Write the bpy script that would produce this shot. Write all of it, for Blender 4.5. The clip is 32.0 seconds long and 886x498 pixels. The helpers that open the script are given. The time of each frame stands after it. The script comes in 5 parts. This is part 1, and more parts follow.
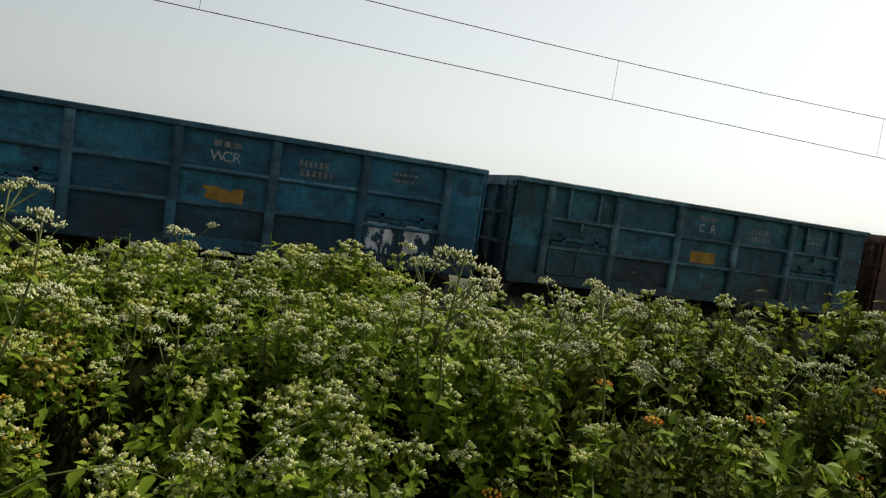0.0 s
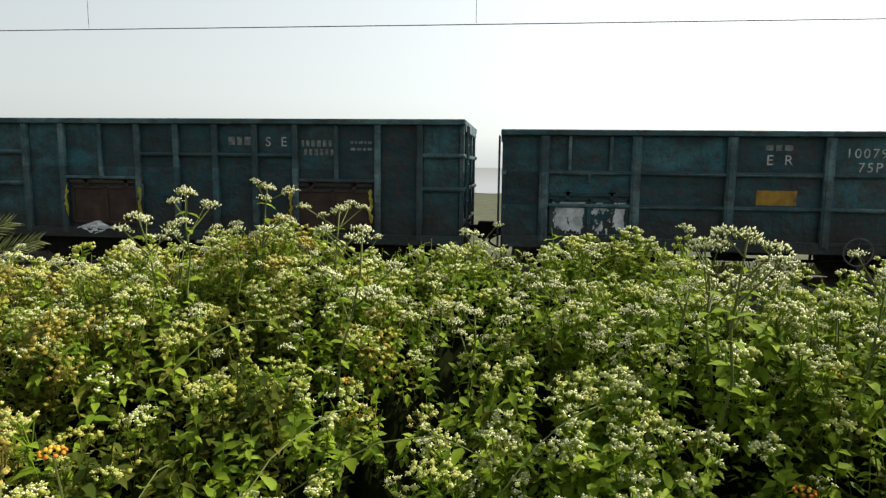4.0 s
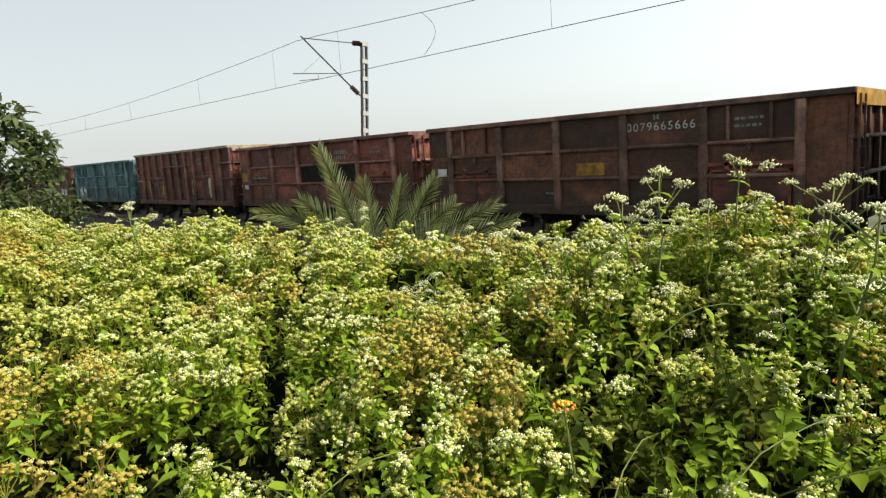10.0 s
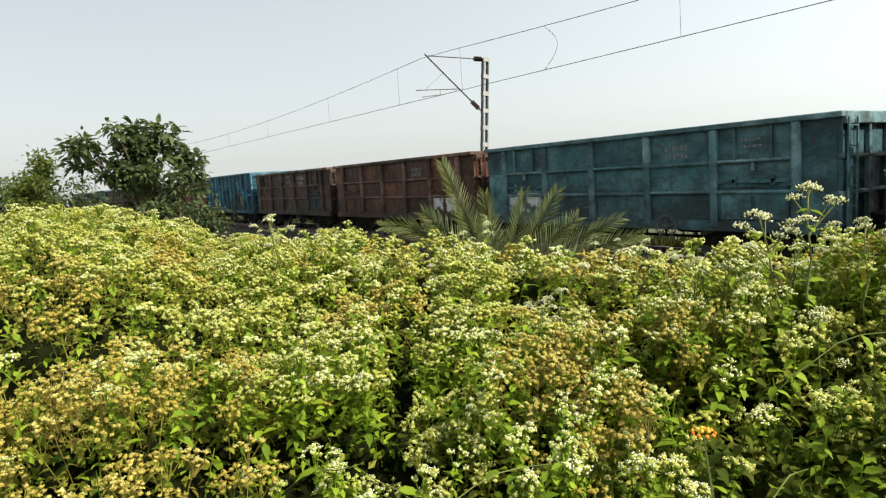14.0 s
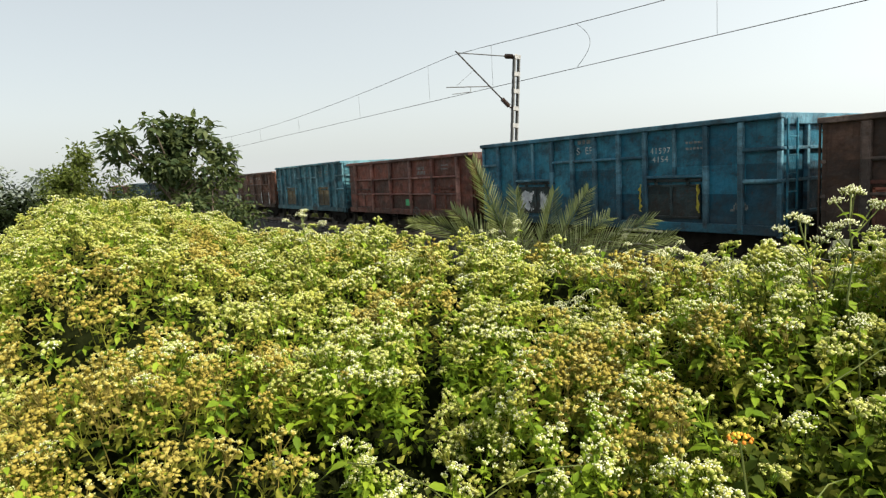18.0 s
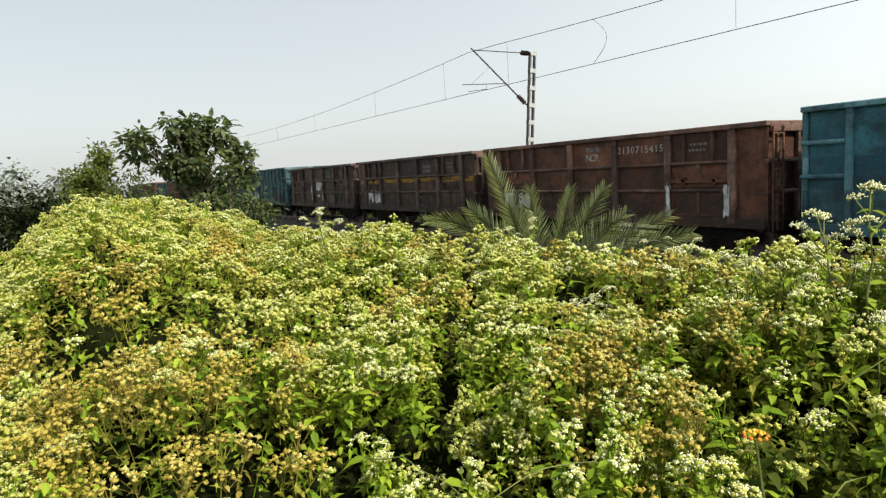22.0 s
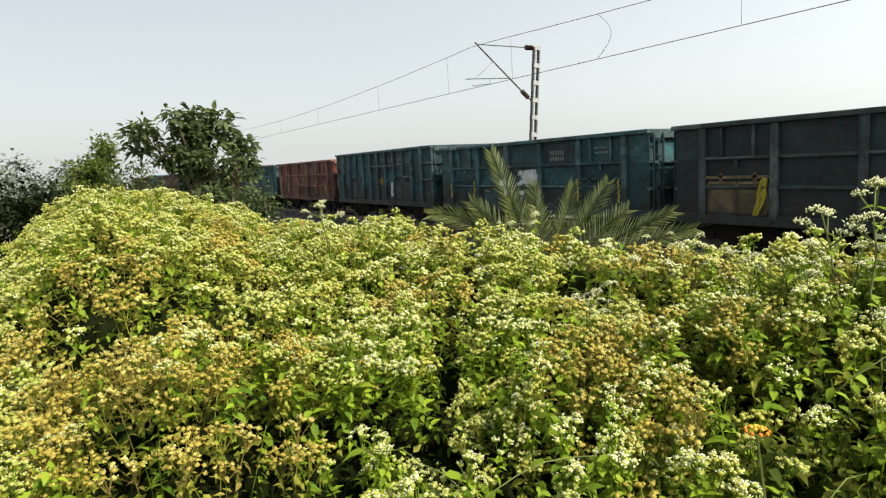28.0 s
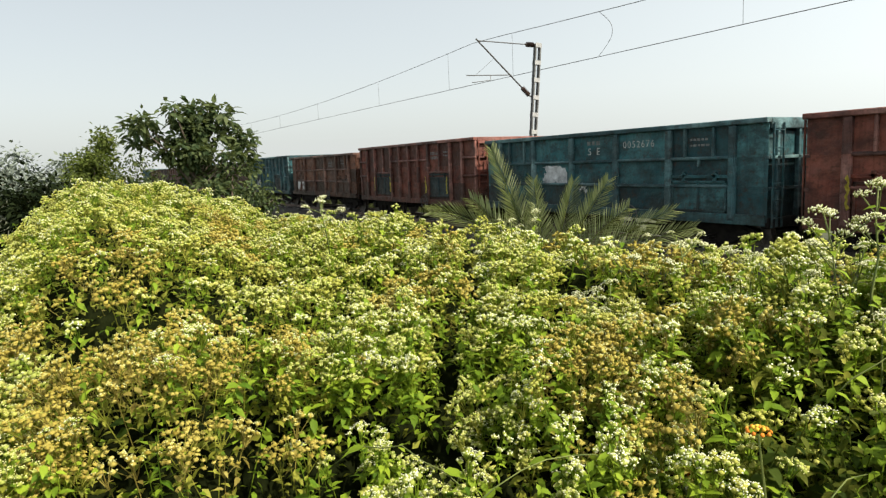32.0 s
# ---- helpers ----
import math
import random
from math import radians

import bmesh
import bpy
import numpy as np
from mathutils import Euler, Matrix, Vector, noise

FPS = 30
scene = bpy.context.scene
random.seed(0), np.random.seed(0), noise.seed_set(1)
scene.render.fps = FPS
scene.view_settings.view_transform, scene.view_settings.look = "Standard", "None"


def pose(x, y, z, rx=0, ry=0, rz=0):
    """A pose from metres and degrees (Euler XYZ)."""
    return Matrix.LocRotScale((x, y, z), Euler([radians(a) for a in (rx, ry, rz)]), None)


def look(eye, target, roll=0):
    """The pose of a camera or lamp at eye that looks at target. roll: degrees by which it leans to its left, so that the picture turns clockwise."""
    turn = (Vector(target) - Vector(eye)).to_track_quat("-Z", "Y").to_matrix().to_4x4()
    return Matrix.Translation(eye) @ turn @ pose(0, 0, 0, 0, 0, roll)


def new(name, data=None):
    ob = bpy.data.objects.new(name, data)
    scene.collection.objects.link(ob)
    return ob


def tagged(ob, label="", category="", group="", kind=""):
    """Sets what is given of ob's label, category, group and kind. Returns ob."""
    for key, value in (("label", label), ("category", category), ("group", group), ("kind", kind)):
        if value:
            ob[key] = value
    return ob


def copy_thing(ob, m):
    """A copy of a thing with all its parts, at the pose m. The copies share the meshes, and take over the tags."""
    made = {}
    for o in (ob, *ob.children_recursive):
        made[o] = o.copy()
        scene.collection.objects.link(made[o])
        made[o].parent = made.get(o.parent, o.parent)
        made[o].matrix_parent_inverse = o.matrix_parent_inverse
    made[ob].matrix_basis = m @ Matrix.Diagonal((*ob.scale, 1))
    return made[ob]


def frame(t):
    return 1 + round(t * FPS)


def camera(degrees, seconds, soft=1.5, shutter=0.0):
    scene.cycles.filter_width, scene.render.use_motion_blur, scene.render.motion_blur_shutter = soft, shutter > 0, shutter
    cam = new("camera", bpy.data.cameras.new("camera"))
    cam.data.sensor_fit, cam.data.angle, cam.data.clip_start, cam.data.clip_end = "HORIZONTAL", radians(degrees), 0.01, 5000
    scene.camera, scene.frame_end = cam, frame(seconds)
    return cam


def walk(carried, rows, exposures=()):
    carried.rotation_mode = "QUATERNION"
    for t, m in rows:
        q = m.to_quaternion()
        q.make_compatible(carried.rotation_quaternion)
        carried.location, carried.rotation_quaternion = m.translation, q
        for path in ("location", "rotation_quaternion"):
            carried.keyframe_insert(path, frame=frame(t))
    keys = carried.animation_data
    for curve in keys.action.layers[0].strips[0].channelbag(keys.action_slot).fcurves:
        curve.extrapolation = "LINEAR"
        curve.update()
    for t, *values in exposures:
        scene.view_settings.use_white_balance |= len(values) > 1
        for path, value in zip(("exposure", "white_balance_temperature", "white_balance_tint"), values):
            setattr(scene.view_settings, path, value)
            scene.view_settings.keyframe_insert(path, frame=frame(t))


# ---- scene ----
# ---- camera ----
cam = camera(69.6, 32.0, soft=1.3)


def aim(x, y, z, yaw, pitch, roll):
    """A hand-held pose: yaw to the left of +y, pitch above the horizon, roll."""
    return pose(x, y, z, 90 + pitch, 0, yaw) @ pose(0, 0, 0, 0, 0, roll)


walk(cam, [
    (0.0, aim(0.247, 0.376, 2.304, -18.98, -4.48, 8.26)),
    (0.5, aim(0.270, 0.406, 2.304, -30.23, -4.42, 8.20)),
    (1.0, aim(0.282, 0.421, 2.304, -32.59, -4.63, 7.36)),
    (1.5, aim(0.285, 0.420, 2.302, -31.51, -5.18, 6.94)),
    (2.0, aim(0.282, 0.406, 2.303, -21.10, -6.96, 4.82)),
    (2.5, aim(0.301, 0.374, 2.295, -15.45, -6.88, 4.35)),
    (3.0, aim(0.290, 0.360, 2.309, -7.54, -7.73, 3.10)),
    (3.5, aim(0.285, 0.335, 2.315, 1.06, -7.62, 1.73)),
    (4.0, aim(0.282, 0.312, 2.318, 6.71, -7.45, 0.69)),
    (4.5, aim(0.268, 0.299, 2.320, 12.49, -7.50, -0.56)),
    (6.5, aim(0.156, 0.318, 2.299, 26.63, -8.51, -0.88)),
    (7.0, aim(0.174, 0.288, 2.315, 30.49, -8.67, -2.00)),
    (7.5, aim(0.192, 0.268, 2.330, 33.35, -8.26, -2.44)),
    (8.0, aim(0.168, 0.277, 2.324, 36.34, -7.91, -2.19)),
    (8.5, aim(0.167, 0.289, 2.311, 38.73, -8.04, -3.02)),
    (9.0, aim(0.163, 0.281, 2.321, 40.49, -8.14, -2.77)),
    (9.5, aim(0.176, 0.272, 2.330, 42.22, -8.08, -2.75)),
    (10.0, aim(0.181, 0.269, 2.325, 45.17, -8.46, -3.48)),
    (10.5, aim(0.179, 0.250, 2.330, 47.63, -8.52, -3.36)),
    (11.0, aim(0.180, 0.238, 2.335, 50.08, -7.66, -3.54)),
    (11.5, aim(0.179, 0.229, 2.337, 52.78, -6.90, -3.97)),
    (12.0, aim(0.175, 0.238, 2.339, 54.52, -6.29, -4.37)),
    (12.5, aim(0.187, 0.224, 2.341, 54.80, -5.91, -4.00)),
    (13.0, aim(0.186, 0.220, 2.344, 54.74, -6.12, -3.76)),
    (13.5, aim(0.175, 0.220, 2.336, 55.20, -6.62, -3.47)),
    (14.0, aim(0.173, 0.224, 2.336, 55.56, -6.63, -3.68)),
    (14.5, aim(0.172, 0.216, 2.338, 55.56, -6.59, -3.34)),
    (16.5, aim(0.163, 0.211, 2.339, 56.96, -6.49, -2.92)),
    (17.0, aim(0.163, 0.208, 2.336, 57.42, -6.64, -2.64)),
    (17.5, aim(0.161, 0.207, 2.339, 57.69, -6.83, -2.67)),
    (18.0, aim(0.166, 0.207, 2.339, 58.02, -6.73, -2.92)),
    (18.5, aim(0.168, 0.209, 2.338, 58.40, -6.82, -3.18)),
    (19.0, aim(0.168, 0.206, 2.340, 58.41, -6.83, -3.05)),
    (19.5, aim(0.169, 0.202, 2.340, 58.49, -6.78, -2.89)),
    (20.0, aim(0.169, 0.204, 2.343, 58.85, -6.88, -2.99)),
    (20.5, aim(0.175, 0.202, 2.343, 58.97, -6.80, -3.17)),
    (21.0, aim(0.179, 0.196, 2.344, 59.12, -6.87, -3.29)),
    (21.5, aim(0.179, 0.200, 2.343, 59.35, -6.80, -3.25)),
    (22.0, aim(0.179, 0.200, 2.341, 59.47, -6.88, -3.20)),
    (22.5, aim(0.179, 0.199, 2.342, 59.79, -6.93, -3.29)),
    (23.0, aim(0.178, 0.196, 2.341, 60.46, -7.01, -3.25)),
    (23.5, aim(0.174, 0.198, 2.338, 60.53, -7.24, -3.08)),
    (24.0, aim(0.176, 0.201, 2.340, 60.38, -7.22, -3.25)),
    (24.5, aim(0.176, 0.200, 2.338, 60.19, -7.37, -3.01)),
    (25.0, aim(0.176, 0.199, 2.342, 60.32, -7.26, -3.03)),
    (25.5, aim(0.177, 0.200, 2.339, 60.24, -7.30, -3.10)),
    (27.5, aim(0.173, 0.200, 2.336, 59.94, -7.35, -2.62)),
    (28.0, aim(0.174, 0.205, 2.334, 59.69, -7.34, -2.75)),
    (28.5, aim(0.176, 0.204, 2.337, 59.78, -7.07, -2.62)),
    (29.0, aim(0.178, 0.199, 2.337, 59.94, -6.84, -2.53)),
    (29.5, aim(0.176, 0.199, 2.337, 59.97, -6.92, -2.45)),
    (30.0, aim(0.177, 0.198, 2.338, 59.95, -7.02, -2.55)),
    (30.5, aim(0.177, 0.201, 2.337, 59.72, -7.11, -2.67)),
    (31.0, aim(0.173, 0.198, 2.337, 59.79, -7.27, -2.51)),
    (31.5, aim(0.167, 0.200, 2.334, 59.50, -7.54, -2.15)),
    (32.0, aim(0.165, 0.201, 2.334, 59.59, -7.66, -2.19)),
], exposures=[(0.0, -0.25), (1.0, -0.36), (2.0, -0.26), (3.0, 0.1), (4.0, 0.42), (4.5, 0.54), (6.5, 0.66), (9.0, 0.71), (12.0, 0.71), (32.0, 0.71)])

# ---- world, sun ----
SUN_AZ, SUN_EL = 66.0, 47.0      # degrees to the right of +y, above the horizon
world = bpy.data.worlds.new("hazy_sky")
scene.world = world
world.use_nodes = True
wn, wl = world.node_tree.nodes, world.node_tree.links
wn.clear()
sky = wn.new("ShaderNodeTexSky")
sky.sky_type, sky.sun_disc = "NISHITA", False
sky.sun_elevation, sky.sun_rotation = radians(SUN_EL), radians(SUN_AZ)
sky.air_density, sky.dust_density, sky.ozone_density = 1.0, 4.0, 1.0
# grey haze, brighter round the sun, thinning out overhead
sun_dir = Vector((math.sin(radians(SUN_AZ)) * math.cos(radians(SUN_EL)), math.cos(radians(SUN_AZ)) * math.cos(radians(SUN_EL)), math.sin(radians(SUN_EL))))
wtc, wsep = wn.new("ShaderNodeTexCoord"), wn.new("ShaderNodeSeparateXYZ")
wl.new(wtc.outputs["Generated"], wsep.inputs[0])
wdot = wn.new("ShaderNodeVectorMath")
wdot.operation = "DOT_PRODUCT"
wdot.inputs[1].default_value = sun_dir
wl.new(wtc.outputs["Generated"], wdot.inputs[0])


def sky_range(source, a, b, c, d):
    r = wn.new("ShaderNodeMapRange")
    r.inputs[1].default_value, r.inputs[2].default_value, r.inputs[3].default_value, r.inputs[4].default_value = a, b, c, d
    wl.new(source, r.inputs[0])
    return r.outputs[0]


def sky_math(kind, a, b):
    r = wn.new("ShaderNodeMath")
    r.operation = kind
    for k, x in enumerate((a, b)):
        if isinstance(x, (int, float)):
            r.inputs[k].default_value = x
        else:
            wl.new(x, r.inputs[k])
    return r.outputs[0]


glow = sky_math("POWER", sky_range(wdot.outputs["Value"], -0.5, 1.0, 0.0, 1.0), 2.0)
thick = sky_math("MULTIPLY", sky_math("ADD", sky_math("MULTIPLY", glow, 12.0), 5.25), sky_range(wsep.outputs[2], 0.1, 0.85, 1.0, 0.3))
haze = wn.new("ShaderNodeMixRGB")
haze.blend_type = "ADD"
haze.inputs[0].default_value = 1.0
grey = wn.new("ShaderNodeMixRGB")
grey.blend_type = "MULTIPLY"
grey.inputs[0].default_value = 1.0
grey.inputs[1].default_value = (0.948, 1.0, 0.972, 1)
wl.new(thick, grey.inputs[2])
wl.new(grey.outputs[0], haze.inputs[2])
back = wn.new("ShaderNodeBackground")
back.inputs[1].default_value = 0.078
wo = wn.new("ShaderNodeOutputWorld")
veil = wn.new("ShaderNodeMixRGB")     # the blue is mostly veiled
veil.inputs[0].default_value, veil.inputs[2].default_value = 0.6, (0, 0, 0, 1)
wl.new(sky.outputs[0], veil.inputs[1])
wl.new(veil.outputs[0], haze.inputs[1])
wl.new(haze.outputs[0], back.inputs[0])
wl.new(back.outputs[0], wo.inputs[0])
sun = new("sun", bpy.data.lights.new("sun", "SUN"))
sun.data.energy, sun.data.angle, sun.data.color = 5.0, radians(2.0), (1.0, 0.905, 0.745)
sun.matrix_world = look(sun_dir * 60, (0, 0, 0))

# ---- materials ----
def nodes_of(name):
    m = bpy.data.materials.new(name)
    m.use_nodes = True
    n, l = m.node_tree.nodes, m.node_tree.links
    return m, n, l, n["Principled BSDF"]


def noise_node(n, l, scale, detail=4.0, vec=None, rough=0.6):
    t = n.new("ShaderNodeTexNoise")
    t.inputs["Scale"].default_value, t.inputs["Detail"].default_value, t.inputs["Roughness"].default_value = scale, detail, rough
    if vec:
        l.new(vec, t.inputs["Vector"])
    return t.outputs["Fac"]


def ramp_node(n, l, fac, lo, hi, c0=(0, 0, 0, 1), c1=(1, 1, 1, 1)):
    r = n.new("ShaderNodeValToRGB")
    r.color_ramp.elements[0].position, r.color_ramp.elements[1].position = lo, hi
    r.color_ramp.elements[0].color, r.color_ramp.elements[1].color = c0, c1
    l.new(fac, r.inputs[0])
    return r.outputs[0]


def mix_node(n, l, fac, a, b, kind="MIX"):
    m = n.new("ShaderNodeMixRGB")
    m.blend_type = kind
    for i, v in ((0, fac), (1, a), (2, b)):
        if isinstance(v, (int, float)):
            m.inputs[i].default_value = v
        elif isinstance(v, tuple):
            m.inputs[i].default_value = (*v[:3], 1)
        else:
            l.new(v, m.inputs[i])
    return m.outputs[0]


def bump_node(n, l, height, b, strength=0.3, dist=0.01):
    u = n.new("ShaderNodeBump")
    u.inputs["Strength"].default_value, u.inputs["Distance"].default_value = strength, dist
    l.new(height, u.inputs["Height"])
    l.new(u.outputs[0], b.inputs["Normal"])


def shifted(n, l, amount=40.0):
    """Object coordinates, moved by each object's own random number."""
    tc, oi, ad, mu = n.new("ShaderNodeTexCoord"), n.new("ShaderNodeObjectInfo"), n.new("ShaderNodeVectorMath"), n.new("ShaderNodeMath")
    mu.operation = "MULTIPLY"
    mu.inputs[1].default_value = amount
    l.new(oi.outputs["Random"], mu.inputs[0])
    l.new(tc.outputs["Object"], ad.inputs[0])
    l.new(mu.outputs[0], ad.inputs[1])
    return ad.outputs[0]


def stretch(n, l, vec, s):
    m = n.new("ShaderNodeMapping")
    m.inputs["Scale"].default_value = s
    l.new(vec, m.inputs["Vector"])
    return m.outputs[0]


def paint(name, col, worn, rust=0.5):
    """Old wagon paint: bays of unlike tone, faded patches, grime, rust, run marks, dented relief."""
    m, n, l, b = nodes_of(name)
    v = shifted(n, l)
    big = ramp_node(n, l, noise_node(n, l, 0.9, 6, v), 0.40, 0.62)
    grime = ramp_node(n, l, noise_node(n, l, 1.7, 8, stretch(n, l, v, (1, 1, 1.6)), 0.68), 0.47 - 0.09 * rust, 0.66 - 0.05 * rust)
    streak = ramp_node(n, l, noise_node(n, l, 3.0, 6, stretch(n, l, v, (5, 5, 0.3))), 0.5, 0.72)
    spots = ramp_node(n, l, noise_node(n, l, 8, 9, v, 0.75), 0.57 - 0.07 * rust, 0.64)
    # one tone for each bay of the side
    tc, sep, dv, fl, wn_, oi = n.new("ShaderNodeTexCoord"), n.new("ShaderNodeSeparateXYZ"), n.new("ShaderNodeMath"), n.new("ShaderNodeMath"), n.new("ShaderNodeTexWhiteNoise"), n.new("ShaderNodeObjectInfo")
    dv.operation, fl.operation = "MULTIPLY_ADD", "FLOOR"
    dv.inputs[1].default_value, dv.inputs[2].default_value = 1 / 1.68, 0.5
    l.new(tc.outputs["Object"], sep.inputs[0])
    l.new(sep.outputs[0], dv.inputs[0])
    l.new(dv.outputs[0], fl.inputs[0])
    wn_.noise_dimensions = "3D"
    cb = n.new("ShaderNodeCombineXYZ")
    # and for each storey of panels between the belts
    rows = None
    for edge in (1.6, 2.22):
        gt = n.new("ShaderNodeMath")
        gt.operation = "GREATER_THAN"
        gt.inputs[1].default_value = edge
        l.new(sep.outputs[2], gt.inputs[0])
        ad = n.new("ShaderNodeMath")
        ad.operation = "ADD"
        l.new(gt.outputs[0], ad.inputs[0])
        if rows:
            l.new(rows, ad.inputs[1])
        else:
            ad.inputs[1].default_value = 0.0
        rows = ad.outputs[0]
    l.new(rows, cb.inputs[2])
    l.new(fl.outputs[0], cb.inputs[0])
    l.new(oi.outputs["Random"], cb.inputs[1])
    l.new(cb.outputs[0], wn_.inputs["Vector"])
    bay = ramp_node(n, l, wn_.outputs[0], 0.0, 1.0, (0.34, 0.40, 0.42, 1), (1.4, 1.34, 1.3, 1))
    c = mix_node(n, l, big, col, worn)
    c = mix_node(n, l, 1.0, c, bay, "MULTIPLY")
    c = mix_node(n, l, mix_node(n, l, 0.8, (0, 0, 0), grime), c, tuple(x * 0.12 + 0.012 for x in col))
    # rubbed, dusty patches
    pale = ramp_node(n, l, noise_node(n, l, 1.3, 8, stretch(n, l, v, (0.7, 1, 1.8)), 0.7), 0.56, 0.72)
    c = mix_node(n, l, mix_node(n, l, 0.24, (0, 0, 0), pale), c, tuple(x * 0.7 + 0.085 for x in worn))
    c = mix_node(n, l, mix_node(n, l, 0.5, (0, 0, 0), streak), c, tuple(x * 0.45 for x in col))
    c = mix_node(n, l, mix_node(n, l, 0.35 + 0.5 * rust, (0, 0, 0), spots), c, (0.05, 0.026, 0.017))
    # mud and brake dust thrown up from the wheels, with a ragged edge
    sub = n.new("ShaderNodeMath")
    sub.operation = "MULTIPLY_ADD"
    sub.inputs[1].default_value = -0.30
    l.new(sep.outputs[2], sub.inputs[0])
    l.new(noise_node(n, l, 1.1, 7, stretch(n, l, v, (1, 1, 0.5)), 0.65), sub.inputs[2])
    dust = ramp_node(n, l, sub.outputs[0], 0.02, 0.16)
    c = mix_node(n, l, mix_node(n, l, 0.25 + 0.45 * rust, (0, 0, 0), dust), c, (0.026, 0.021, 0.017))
    l.new(c, b.inputs["Base Color"])
    l.new(ramp_node(n, l, noise_node(n, l, 4.0, 6, v), 0.35, 0.7, (0.42, 0.42, 0.42, 1), (0.72, 0.72, 0.72, 1)), b.inputs["Roughness"])
    b.inputs["Specular IOR Level"].default_value = 0.25
    bump_node(n, l, mix_node(n, l, 0.22, noise_node(n, l, 2.1, 3, v), noise_node(n, l, 11, 7, v)), b, 1.0, 0.08)
    return m


def plain(name, c0, c1, scale=6.0, rough=0.7, metal=0.0, bump=0.2, detail=5.0, gloss=0.25):
    m, n, l, b = nodes_of(name)
    v = shifted(n, l)
    l.new(ramp_node(n, l, noise_node(n, l, scale, detail, v), 0.3, 0.72, (*c0, 1), (*c1, 1)), b.inputs["Base Color"])
    b.inputs["Roughness"].default_value, b.inputs["Metallic"].default_value = rough, metal
    b.inputs["Specular IOR Level"].default_value = gloss
    bump_node(n, l, noise_node(n, l, scale * 4, 5, v), b, bump, 0.01)
    return m


def leafy(name, dark, mid, light, patch=1.3, shine=0.45, rough=0.6, gloss=0.14, tint=0.35):
    """Leaves: one shade per leaf, patches of growth over the field, light that shines through."""
    m, n, l, b = nodes_of(name)
    g, tc = n.new("ShaderNodeNewGeometry"), n.new("ShaderNodeTexCoord")
    one = ramp_node(n, l, g.outputs["Random Per Island"], 0.0, 1.0, (*dark, 1), (*light, 1))
    p = ramp_node(n, l, noise_node(n, l, patch, 3, tc.outputs["Object"]), 0.35, 0.65)
    c = mix_node(n, l, mix_node(n, l, 0.6, (0, 0, 0), p), one, mid)
    l.new(c, b.inputs["Base Color"])
    b.inputs["Roughness"].default_value = rough
    b.inputs["Specular IOR Level"].default_value = gloss
    t = n.new("ShaderNodeBsdfTranslucent")
    l.new(mix_node(n, l, tint, c, (0.5, 0.6, 0.08), "MIX"), t.inputs["Color"])
    mx = n.new("ShaderNodeMixShader")
    mx.inputs[0].default_value = shine
    l.new(b.outputs[0], mx.inputs[1])
    l.new(t.outputs[0], mx.inputs[2])
    l.new(mx.outputs[0], n["Material Output"].inputs[0])
    return m


COATS = {
    "blue": ((0.013, 0.112, 0.185), (0.026, 0.150, 0.220), 0.35),
    "dull_blue": ((0.014, 0.105, 0.150), (0.032, 0.145, 0.175), 0.65),
    "dark_blue": ((0.012, 0.080, 0.104), (0.036, 0.098, 0.112), 1.0),
    "teal": ((0.023, 0.100, 0.119), (0.060, 0.158, 0.174), 0.6),
    "light_blue": ((0.040, 0.17, 0.23), (0.08, 0.23, 0.28), 0.4),
    "faded_blue": ((0.047, 0.142, 0.168), (0.105, 0.215, 0.238), 0.5),
    "slate": ((0.019, 0.044, 0.053), (0.036, 0.064, 0.070), 0.8),
    "khaki": ((0.15, 0.11, 0.06), (0.24, 0.19, 0.11), 0.4),
    "red": ((0.160, 0.044, 0.030), (0.205, 0.074, 0.052), 0.6),
    "brown": ((0.112, 0.042, 0.024), (0.155, 0.068, 0.042), 0.8),
    "dark_brown": ((0.062, 0.031, 0.021), (0.095, 0.052, 0.037), 0.9),
}
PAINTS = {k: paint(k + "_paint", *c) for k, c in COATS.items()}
# the same coats on ribs and belts: rubbed, dusty, and lightened as if sky-lit
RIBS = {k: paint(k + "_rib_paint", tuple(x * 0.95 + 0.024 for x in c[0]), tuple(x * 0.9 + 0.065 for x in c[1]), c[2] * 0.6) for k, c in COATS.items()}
RUSTY = plain("rusty_door_steel", (0.022, 0.017, 0.015), (0.065, 0.037, 0.027), 4, 0.8)
UNDER = plain("grimy_black_steel", (0.008, 0.007, 0.007), (0.022, 0.019, 0.017), 5, 0.75, 0, 0.2, 5.0, 0.1)
BRAKEWHEEL = plain("dusty_brake_wheel", (0.045, 0.046, 0.045), (0.11, 0.112, 0.11), 8, 0.7)
CREEPLEAF = leafy("dull_creeper_leaf", (0.045, 0.07, 0.015), (0.085, 0.12, 0.025), (0.16, 0.19, 0.045), 0.8, tint=0.15)
WHEEL = plain("worn_wheel_steel", (0.05, 0.045, 0.04), (0.16, 0.14, 0.13), 8, 0.45, 0.6)
INSIDE = plain("scraped_inner_steel", (0.12, 0.07, 0.05), (0.30, 0.20, 0.15), 3, 0.75)
YELLOW = plain("yellow_paint", (0.10, 0.06, 0.018), (0.44, 0.25, 0.03), 3.5, 0.7, 0, 0.2, 9)
WHITE = plain("white_paint", (0.20, 0.21, 0.22), (0.72, 0.74, 0.76), 4, 0.75, 0, 0.2, 9)
LIME = plain("dusty_white_plastic", (0.42, 0.43, 0.44), (0.78, 0.79, 0.80), 6, 0.5)
FAINT = plain("faded_marking", (0.05, 0.056, 0.056), (0.26, 0.27, 0.265), 11, 0.8, 0, 0.2, 9)
LETTER = plain("letter_paint", (0.16, 0.18, 0.18), (0.55, 0.57, 0.55), 9, 0.75)
